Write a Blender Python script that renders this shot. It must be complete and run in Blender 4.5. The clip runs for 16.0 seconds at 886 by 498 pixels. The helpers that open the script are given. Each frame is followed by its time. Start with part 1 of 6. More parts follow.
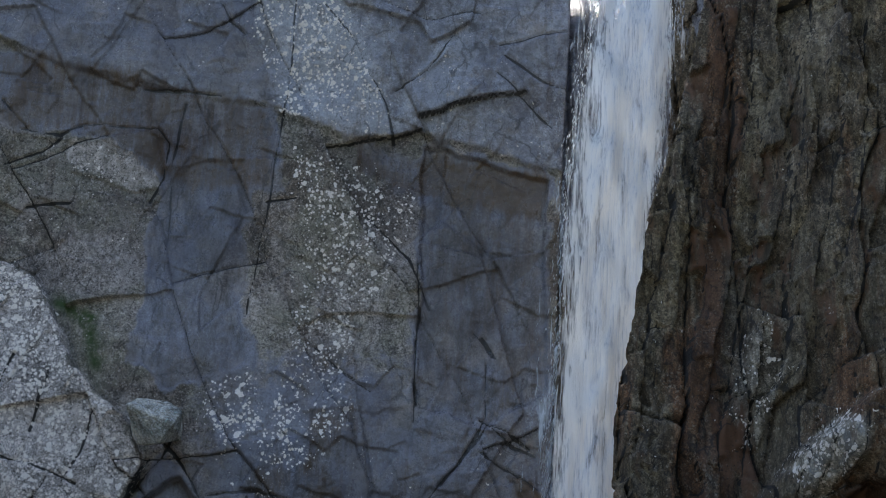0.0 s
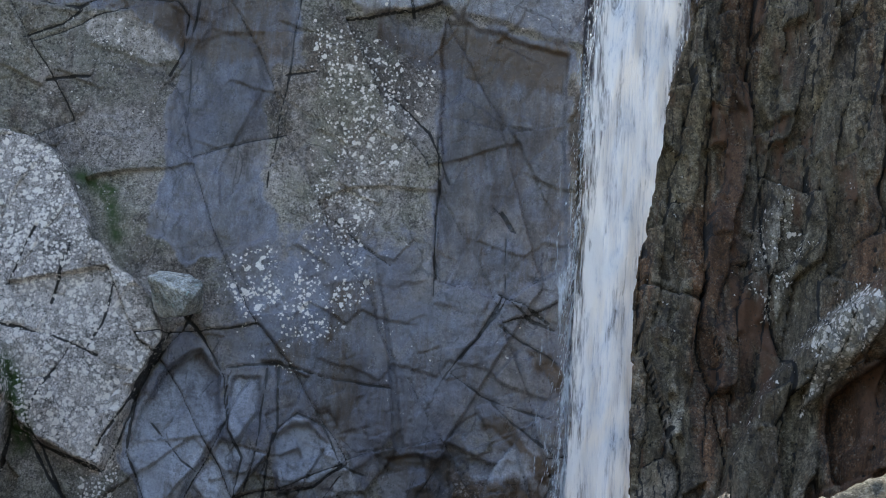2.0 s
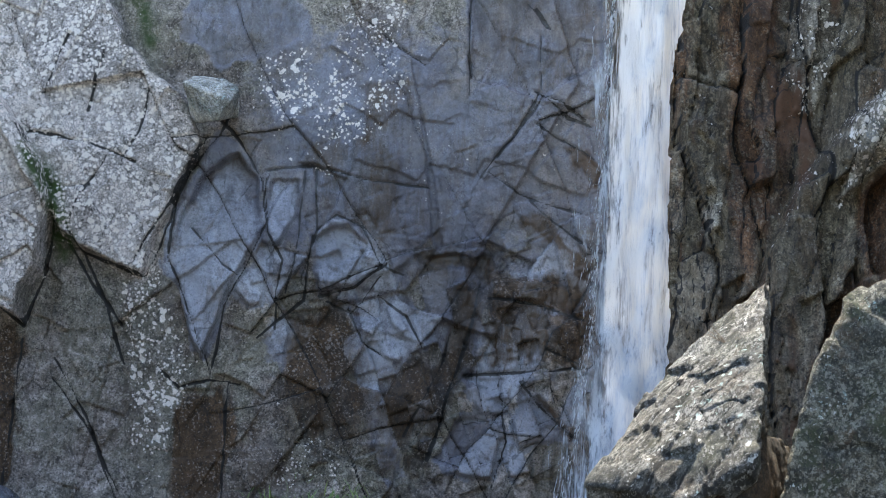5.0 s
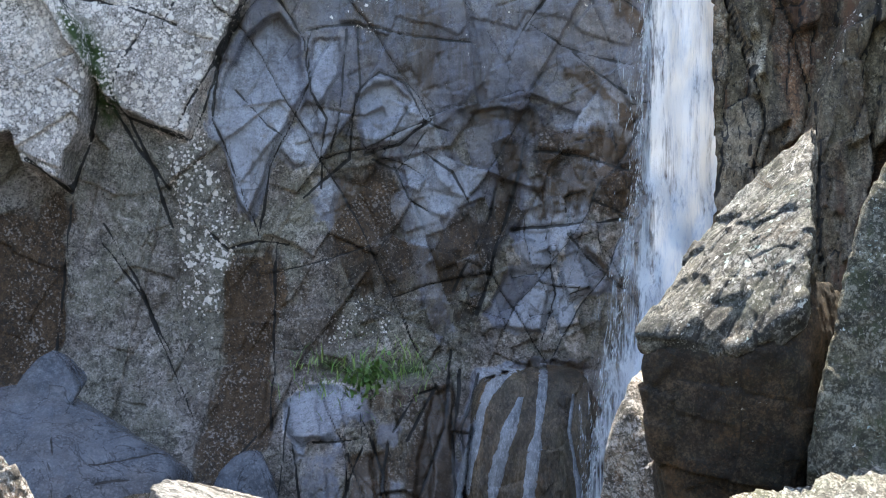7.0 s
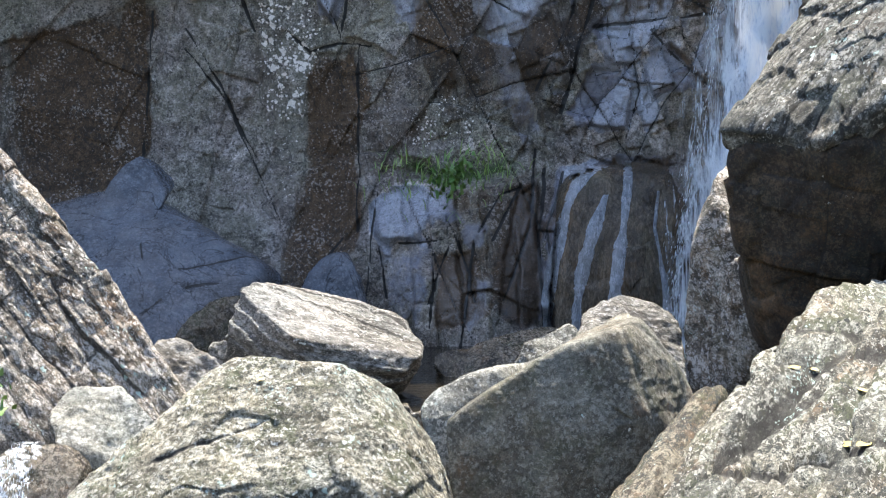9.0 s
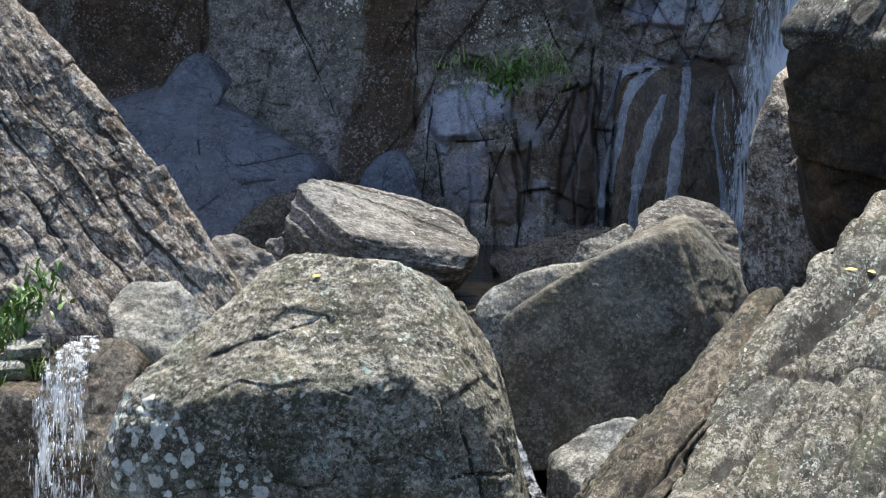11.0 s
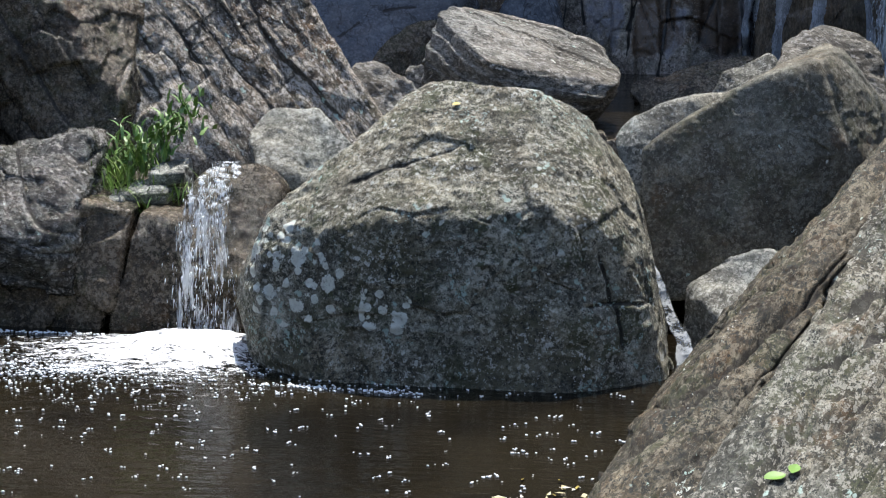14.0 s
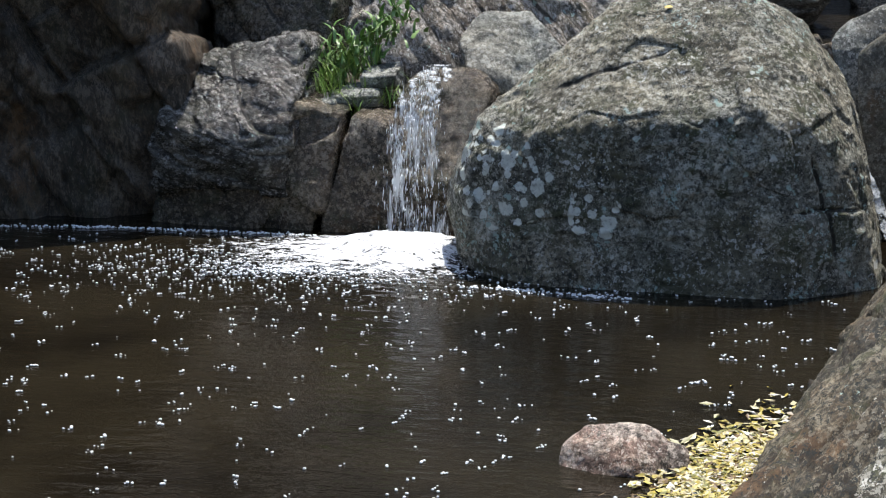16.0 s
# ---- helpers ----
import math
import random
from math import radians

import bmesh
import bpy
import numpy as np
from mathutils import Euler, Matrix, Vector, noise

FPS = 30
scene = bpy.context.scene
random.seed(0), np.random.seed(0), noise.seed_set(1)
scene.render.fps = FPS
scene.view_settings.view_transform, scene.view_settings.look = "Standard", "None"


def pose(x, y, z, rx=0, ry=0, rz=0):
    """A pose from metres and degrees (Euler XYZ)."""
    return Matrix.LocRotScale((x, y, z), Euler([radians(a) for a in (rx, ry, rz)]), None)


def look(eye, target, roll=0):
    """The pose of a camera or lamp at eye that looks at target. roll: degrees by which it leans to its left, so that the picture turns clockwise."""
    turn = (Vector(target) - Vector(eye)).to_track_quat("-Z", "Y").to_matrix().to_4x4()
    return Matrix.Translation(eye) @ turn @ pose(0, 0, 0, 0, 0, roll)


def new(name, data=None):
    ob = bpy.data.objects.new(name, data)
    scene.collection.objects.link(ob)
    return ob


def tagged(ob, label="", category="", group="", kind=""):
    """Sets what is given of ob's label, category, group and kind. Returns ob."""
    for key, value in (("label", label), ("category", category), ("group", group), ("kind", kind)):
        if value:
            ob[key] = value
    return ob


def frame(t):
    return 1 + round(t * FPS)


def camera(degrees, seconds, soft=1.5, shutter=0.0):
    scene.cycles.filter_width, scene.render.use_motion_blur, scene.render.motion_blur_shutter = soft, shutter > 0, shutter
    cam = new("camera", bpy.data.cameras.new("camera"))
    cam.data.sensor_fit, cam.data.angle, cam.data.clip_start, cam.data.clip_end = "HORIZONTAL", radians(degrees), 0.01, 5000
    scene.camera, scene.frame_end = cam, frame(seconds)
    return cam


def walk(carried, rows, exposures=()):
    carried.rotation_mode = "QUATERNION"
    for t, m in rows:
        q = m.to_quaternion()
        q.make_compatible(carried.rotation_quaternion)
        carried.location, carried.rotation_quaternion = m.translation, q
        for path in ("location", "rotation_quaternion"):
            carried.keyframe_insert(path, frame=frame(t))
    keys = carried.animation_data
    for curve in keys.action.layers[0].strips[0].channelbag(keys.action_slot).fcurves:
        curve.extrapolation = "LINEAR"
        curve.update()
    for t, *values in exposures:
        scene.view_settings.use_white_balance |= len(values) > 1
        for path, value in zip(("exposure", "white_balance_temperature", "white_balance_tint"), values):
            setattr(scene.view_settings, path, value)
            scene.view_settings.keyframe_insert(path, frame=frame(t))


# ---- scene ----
EYE = (0.0, 0.0, 2.5)
cam = camera(23.93, 16.0, soft=1.1)
# seconds, tilt, turn and roll in degrees: a tripod-like stand, tilting down
TURNS = (
    (0.0, 15.68, -2.26, 3.28),
    (0.5, 15.22, -2.41, 3.29),
    (1.0, 13.99, -2.08, 3.43),
    (1.5, 12.99, -1.75, 3.33),
    (2.0, 12.2, -1.9, 3.55),
    (2.5, 11.09, -1.64, 3.62),
    (3.0, 10.48, -1.32, 3.89),
    (3.5, 9.59, -1.44, 3.69),
    (4.0, 8.78, -1.94, 3.8),
    (4.2, 8.46, -1.85, 3.63),
    (6.3, 4.0, -0.04, 0.46),
    (6.5, 3.8, 0.1, 0.42),
    (7.0, 2.65, 0.0, 0.76),
    (7.5, 1.68, 0.53, 0.58),
    (8.0, 0.3, 1.09, 0.46),
    (8.5, -0.99, 1.11, 0.17),
    (9.0, -2.84, 2.28, -0.27),
    (9.5, -3.41, 4.19, -0.29),
    (10.0, -4.8, 4.2, -0.11),
    (10.2, -5.12, 3.88, 0.02),
    (12.3, -7.03, 3.9, 0.35),
    (12.5, -7.59, 3.89, 0.45),
    (13.0, -8.9, 4.84, 0.64),
    (13.5, -9.31, 6.28, 0.47),
    (14.0, -10.33, 7.67, 0.17),
    (14.5, -10.68, 8.51, 0.11),
    (15.0, -11.7, 10.64, 0.0),
    (15.5, -12.21, 12.26, -0.12),
    (16.0, -12.95, 13.53, -0.47),
)
walk(cam, [(t, pose(*EYE, 90 + tilt, 0, turn) @ pose(0, 0, 0, 0, 0, roll)) for t, tilt, turn, roll in TURNS],
     [(0, 0.92, 6750, 10), (1.5, 1.18, 6720, 10), (2.5, 1.7, 6780, 10), (4.2, 1.86, 6850, 10), (6.5, 2.2, 7000, 10), (8.2, 2.22, 6950, 10), (9, 2.05, 6800, 10), (10, 1.45, 6720, 10), (12.5, 1.15, 6600, 10), (16, 0.83, 6580, 10)])

# ---- world and sun ----
SUN_ELEVATION, SUN_AZIMUTH = 71.0, 4.0     # azimuth from +y towards +x
world = bpy.data.worlds.new("sky")
scene.world = world
world.use_nodes = True
wn = world.node_tree
sky = wn.nodes.new("ShaderNodeTexSky")
sky.sky_type = 'NISHITA'
sky.sun_disc = False
sky.sun_elevation = radians(SUN_ELEVATION)
sky.sun_rotation = radians(SUN_AZIMUTH)
wn.links.new(sky.outputs[0], wn.nodes["Background"].inputs[0])
wn.nodes["Background"].inputs[1].default_value = 0.15
sun = new("sun", bpy.data.lights.new("sun", 'SUN'))
sun.data.energy, sun.data.angle, sun.data.color = 3.6, radians(0.5), (1.0, 0.97, 0.91)
el, az = radians(SUN_ELEVATION), radians(SUN_AZIMUTH)
sun.matrix_world = look((math.sin(az) * math.cos(el) * 30, math.cos(az) * math.cos(el) * 30, math.sin(el) * 30), (0, 0, 0))


# ---- noise and mesh tools ----
def _hash(i, j, k, seed):
    with np.errstate(over="ignore"):
        h = (i.astype(np.uint32) * np.uint32(374761393) + j.astype(np.uint32) * np.uint32(668265263)
             + k.astype(np.uint32) * np.uint32(2147483647) + np.uint32(seed * 974711 + 12345))
        h = (h ^ (h >> np.uint32(13))) * np.uint32(1274126177)
        h = (h ^ (h >> np.uint32(16))) * np.uint32(2246822519)
        h = h ^ (h >> np.uint32(15))
    return h.astype(np.float64) / 4294967295.0


def value_noise(p, seed=0):
    """Smooth noise, -1 to 1, at the points p (N, 3)."""
    c = np.floor(p).astype(np.int64)
    f = p - c
    f = f * f * f * (f * (f * 6 - 15) + 10)
    out = np.zeros(len(p))
    for a in (0, 1):
        for b in (0, 1):
            for d in (0, 1):
                w = (f[:, 0] if a else 1 - f[:, 0]) * (f[:, 1] if b else 1 - f[:, 1]) * (f[:, 2] if d else 1 - f[:, 2])
                out += w * _hash(c[:, 0] + a, c[:, 1] + b, c[:, 2] + d, seed)
    return out * 2 - 1


def fbm(p, scale=1.0, octaves=4, seed=0, ridged=False):
    total, amp, norm = np.zeros(len(p)), 1.0, 0.0
    for o in range(octaves):
        n = value_noise(p * (scale * 2 ** o) + 17.3 * o, seed + o)
        total += amp * ((1 - 2 * np.abs(n)) if ridged else n)
        norm += amp
        amp *= 0.5
    return total / norm


def chips(p, scale, seed=0):
    """Blocky fracture: each cell of a jittered lattice has its own tilted plane; returns height and distance to the cell's edge."""
    q = p * scale
    c = np.floor(q).astype(np.int64)
    best, second = np.full(len(q), 9.0), np.full(len(q), 9.0)
    height = np.zeros(len(q))
    for a in (-1, 0, 1):
        for b in (-1, 0, 1):
            for d in (-1, 0, 1):
                i, j, k = c[:, 0] + a, c[:, 1] + b, c[:, 2] + d
                off = np.stack([i + _hash(i, j, k, seed), j + _hash(i, j, k, seed + 1), k + _hash(i, j, k, seed + 2)], -1) - q
                dist = np.sqrt((off ** 2).sum(-1))
                tilt = sum(off[:, n] * (_hash(i, j, k, seed + 3 + n) - 0.5) for n in range(3))
                h = (_hash(i, j, k, seed + 7) - 0.5) + 1.2 * tilt
                closer = dist < best
                second = np.where(closer, best, np.minimum(second, dist))
                height = np.where(closer, h, height)
                best = np.where(closer, dist, best)
    return height, second - best


def joint_sets(u, v, size_u, size_v, seed, wander=0.3):
    """Rock split by two families of joints: coordinates u and v across them, staggered rows; returns each block's lift, tilt and tone, and the way to the open joints."""
    spot = np.stack([u, v, 0 * u + seed], -1)
    a = u / size_u + wander * fbm(spot, 0.45 / size_u, 3, seed)
    i = np.floor(a).astype(np.int64)
    fa, o = a - i, np.zeros_like(i)
    b = v / size_v + wander * fbm(spot, 0.5 / size_v, 3, seed + 3) + 3.7 * _hash(i, o, o, seed + 5)
    j = np.floor(b).astype(np.int64)
    fb = b - j
    lift = _hash(i, j, o, seed + 7) - 0.5
    tilt = (fa - 0.5) * size_u * 2 * (_hash(i, j, o + 1, seed + 7) - 0.5) + (fb - 0.5) * size_v * 2 * (_hash(i, j, o + 2, seed + 7) - 0.5)
    near_a, near_b = i + (fa > 0.5), j + (fb > 0.5)
    open_a = _hash(near_a, j, o + 3, seed) > 0.45
    open_b = _hash(i, near_b, o + 4, seed) > 0.55
    gap = np.minimum(np.where(open_a, np.minimum(fa, 1 - fa) * size_u, 9.0), np.where(open_b, np.minimum(fb, 1 - fb) * size_v, 9.0))
    return lift, tilt, 2 * _hash(i, j, o + 5, seed) - 1, gap


def smooth(x, a, b):
    t = np.clip((x - a) / (b - a), 0, 1)
    return t * t * (3 - 2 * t)


def mesh_of(name, verts, faces, material, attrs=None, smooth_shade=True):
    me = bpy.data.meshes.new(name)
    verts, faces = np.asarray(verts, np.float32), np.asarray(faces, np.int32)
    n, k = faces.shape
    me.vertices.add(len(verts))
    me.vertices.foreach_set("co", verts.ravel())
    me.loops.add(n * k)
    me.loops.foreach_set("vertex_index", faces.ravel())
    me.polygons.add(n)
    me.polygons.foreach_set("loop_start", np.arange(n, dtype=np.int32) * k)
    me.polygons.foreach_set("use_smooth", np.full(n, smooth_shade))
    for key, values in (attrs or {}).items():
        a = me.attributes.new(key, 'FLOAT', 'POINT')
        a.data.foreach_set("value", np.asarray(values, np.float32))
    me.update(calc_edges=True)
    me.validate()
    me.materials.append(material)
    return me


def grid_faces(nu, nv):
    i = np.arange(nu * nv).reshape(nv, nu)
    return np.stack([i[:-1, :-1], i[:-1, 1:], i[1:, 1:], i[1:, :-1]], -1).reshape(-1, 4)


def part(name, bm, material, parent, label=""):
    me = bpy.data.meshes.new(name)
    bm.to_mesh(me)
    bm.free()
    me.materials.append(material)
    ob = new(name, me)
    ob.parent = parent
    if label:
        tagged(ob, label)
    return ob


def vertex_normals(p, faces):
    a, b, c = p[faces[:, 0]], p[faces[:, 1]], p[faces[:, 2]]
    n = np.cross(b - a, c - a)
    out = np.stack([sum(np.bincount(faces[:, k], n[:, j], len(p)) for k in range(3)) for j in range(3)], -1)
    return out / np.maximum(np.linalg.norm(out, axis=1, keepdims=True), 1e-9)


ICO = {}


def ico(level):
    if level not in ICO:
        bm = bmesh.new()
        bmesh.ops.create_icosphere(bm, subdivisions=level, radius=1.0)
        ICO[level] = (np.array([v.co[:] for v in bm.verts]), np.array([[v.index for v in f.verts] for f in bm.faces]))
        bm.free()
    return ICO[level]


def hull_planes(corners):
    bm = bmesh.new()
    for c in corners:
        bm.verts.new(c)
    bmesh.ops.convex_hull(bm, input=bm.verts)
    planes = [(f.normal.copy(), f.calc_center_median().copy()) for f in bm.faces if f.calc_area() > 1e-7]
    mid = sum((v.co for v in bm.verts), Vector()) / len(bm.verts)
    bm.free()
    out = []
    for n, p in planes:
        n = n if n.dot(p - mid) > 0 else -n
        out.append((*n, n.dot(p - mid)))
    return np.array(mid), np.array(out)


def rock(name, corners, material, label, category="boulder", level=5, sharp=9, lumps=0.05, rough=0.012, blocks=0.0, block_size=0.4,
         seams=(), layers=None, cuts=0, joints=None, seed=0, group="", kind="", patches=(), parent=None):
    """A weathered stone: the hull of its corners, edges worn round, with lumps, chips, seams (normal, through, width, depth, reach) and bedding layers."""
    pts = np.array(corners, float)
    lo, hi = pts.min(0), pts.max(0)
    half, centre = (hi - lo) / 2, (hi + lo) / 2
    scaled = (pts - centre) / half
    mid, planes = hull_planes(scaled)
    if cuts:
        # spalled faces: planes that take a little off the corners
        r = np.random.default_rng(seed + 500)
        n = r.normal(0, 1, (cuts, 3))
        n /= np.linalg.norm(n, axis=1, keepdims=True)
        planes = np.vstack([planes, np.column_stack([n, ((scaled - mid) @ n.T).max(0) * r.uniform(0.86, 0.97, cuts)])])
    dirs, faces = ico(level)
    reach = np.maximum(dirs @ planes[:, :3].T / planes[:, 3], 1e-4)
    r = 1.0 / (reach ** sharp).sum(1) ** (1.0 / sharp)
    p = centre + half * (mid + dirs * r[:, None])
    out = vertex_normals(p, faces)
    size = float(half.mean())
    push = lumps * fbm(p, 1.1 / size, 4, seed)
    push += rough * fbm(p, 9.0, 4, seed + 9, ridged=True)
    if blocks:
        h, edge = chips(p + 0.08 * np.stack([fbm(p, 2.0, 2, seed + s) for s in (31, 32, 33)], -1), 1.0 / block_size, seed + 5)
        push += blocks * h - 0.15 * blocks * (1 - smooth(edge, 0.0, 0.09))
    dirt = np.zeros(len(p))
    if joints:
        (na, sa), (nb, sb), lift, tilt = joints
        na, nb = [np.array(k, float) / np.linalg.norm(k) for k in (na, nb)]
        for k, (f, strength) in enumerate(((1.0, 1.0), (0.42, 0.45))):
            up, lean, _, gap = joint_sets(p @ na, p @ nb, sa * f, sb * f, seed + 210 + k, 0.35)
            line = np.exp(-(gap / 0.012) ** 2)
            push += strength * (lift * up + tilt * lean - 0.3 * lift * line)
            dirt = np.maximum(dirt, 0.75 * strength * line)
    if layers:
        n, step, amp = layers
        n = np.array(n, float) / np.linalg.norm(n)
        for k, (f, strength) in enumerate(((1.0, 1.0), (0.31, 0.3))):
            s = (p @ n + 0.06 * fbm(p, 1.2, 3, seed + 40)) / (step * f)
            cell = np.floor(s)
            f = s - cell
            c = cell.astype(np.int64)
            lift = _hash(c, c * 0, c * 0 + k, seed)
            gap = np.minimum(f, 1 - f)
            gate = 0.35 + 0.65 * smooth(fbm(p, 1.3, 3, seed + 45 + k), -0.35, 0.2)
            groove = gate * (0.5 + 0.5 * lift)
            push += strength * amp * ((lift - 0.5) * 1.2 + 0.7 * (f - 0.5) - 0.9 * groove * np.exp(-(gap / 0.08) ** 2))
            dirt = np.maximum(dirt, (0.95 if k == 0 else 0.62) * groove * np.exp(-(gap / (0.07 + 0.05 * k)) ** 2))
    for normal, point, width, depth, *reach in seams:
        n = np.array(normal, float) / np.linalg.norm(normal)
        away = p - np.array(point)
        gap = np.abs(away @ n + 0.035 * fbm(p, 2.2, 5, seed + 60))
        gate = smooth(fbm(p, 1.6, 2, seed + 70), -0.7, 0.0)
        if reach:
            gate = np.maximum(gate, 0.6) * smooth(-np.linalg.norm(away, axis=1), -1.3 * reach[0], -0.8 * reach[0])
        push -= depth * np.exp(-(gap / width) ** 2) * gate
        if reach:
            dirt = np.maximum(dirt, gate * np.exp(-(gap / max(width, 0.011)) ** 2))
    p = p + out * push[:, None]
    base = np.array([p[:, 0].mean(), p[:, 1].mean(), p[:, 2].min()])
    grown = np.zeros(len(p))
    for x, y, z, radius, amount in patches:
        grown += amount * smooth(-np.linalg.norm(p - (x, y, z), axis=1) + 0.3 * radius * fbm(p, 6.0, 2, seed + 80), -radius, -0.4 * radius)
    me = mesh_of(name, p - base, faces, material, {"lichen": np.maximum(grown, 0), "algae": np.maximum(-grown, 0), "seam": dirt})
    ob = new(name, me)
    ob.location = base
    if parent is not None:
        ob.parent = parent
        ob.location = base - np.array(parent.location)
        return tagged(ob, label)
    return tagged(ob, label, category, group, kind)


# ---- materials ----
class Nodes:
    """Short forms for building a node material."""

    def __init__(self, name):
        self.mat = bpy.data.materials.new(name)
        self.mat.use_nodes = True
        self.t = self.mat.node_tree
        self.bsdf = self.t.nodes["Principled BSDF"]
        self.pos = self.t.nodes.new("ShaderNodeNewGeometry").outputs["Position"]

    def put(self, socket, value):
        if isinstance(value, (int, float)):
            socket.default_value = value
        elif isinstance(value, tuple):
            socket.default_value = value if len(value) == len(socket.default_value) else (*value, 1.0)
        else:
            self.t.links.new(value, socket)

    def math(self, op, a, b=0.0, c=0.0, clamp=False):
        n = self.t.nodes.new("ShaderNodeMath")
        n.operation, n.use_clamp = op, clamp
        for s, v in zip(n.inputs, (a, b, c)):
            self.put(s, v)
        return n.outputs[0]

    def noise(self, scale, detail=4.0, rough=0.6, stretch=None, warp=0.0):
        n = self.t.nodes.new("ShaderNodeTexNoise")
        n.inputs["Scale"].default_value, n.inputs["Detail"].default_value, n.inputs["Roughness"].default_value = scale, detail, rough
        n.inputs["Distortion"].default_value = warp
        self.put(n.inputs["Vector"], self.scaled(stretch) if stretch else self.pos)
        return n.outputs["Fac"]

    def scaled(self, stretch):
        n = self.t.nodes.new("ShaderNodeMapping")
        n.inputs["Scale"].default_value = stretch
        self.put(n.inputs["Vector"], self.pos)
        return n.outputs[0]

    def voronoi(self, scale, feature='F1', out="Distance", jitter=1.0, wobble=0.0):
        n = self.t.nodes.new("ShaderNodeTexVoronoi")
        n.feature = feature
        n.inputs["Scale"].default_value, n.inputs["Randomness"].default_value = scale, jitter
        vec = self.pos
        if wobble:
            w = self.t.nodes.new("ShaderNodeTexNoise")
            w.inputs["Scale"].default_value, w.inputs["Detail"].default_value = scale * 2.5, 3.0
            self.put(w.inputs["Vector"], self.pos)
            a = self.t.nodes.new("ShaderNodeVectorMath")
            a.operation = 'MULTIPLY_ADD'
            self.put(a.inputs[0], w.outputs["Color"])
            a.inputs[1].default_value = (wobble,) * 3
            self.put(a.inputs[2], self.pos)
            vec = a.outputs[0]
        self.put(n.inputs["Vector"], vec)
        return n.outputs[out]

    def ramp(self, x, a, b, lo=0.0, hi=1.0):
        n = self.t.nodes.new("ShaderNodeMapRange")
        n.interpolation_type = 'SMOOTHSTEP'
        for s, v in zip(n.inputs, (x, a, b, lo, hi)):
            self.put(s, v)
        return n.outputs[0]

    def mix(self, f, a, b, blend='MIX'):
        n = self.t.nodes.new("ShaderNodeMix")
        n.data_type, n.blend_type = 'RGBA', blend
        self.put(n.inputs[0], f), self.put(n.inputs[6], a), self.put(n.inputs[7], b)
        return n.outputs[2]

    def attr(self, name):
        n = self.t.nodes.new("ShaderNodeAttribute")
        n.attribute_name = name
        return n.outputs["Fac"]

    def bump(self, height, strength=0.5, distance=0.02, under=None):
        n = self.t.nodes.new("ShaderNodeBump")
        n.inputs["Strength"].default_value, n.inputs["Distance"].default_value = strength, distance
        self.put(n.inputs["Height"], height)
        if under is not None:
            self.put(n.inputs["Normal"], under)
        return n.outputs[0]

    def done(self, color, rough, normal=None, **more):
        self.put(self.bsdf.inputs["Base Color"], color)
        self.put(self.bsdf.inputs["Roughness"], rough)
        if normal is not None:
            self.put(self.bsdf.inputs["Normal"], normal)
        for key, v in more.items():
            self.put(self.bsdf.inputs[key.replace("_", " ")], v)
        return self.mat


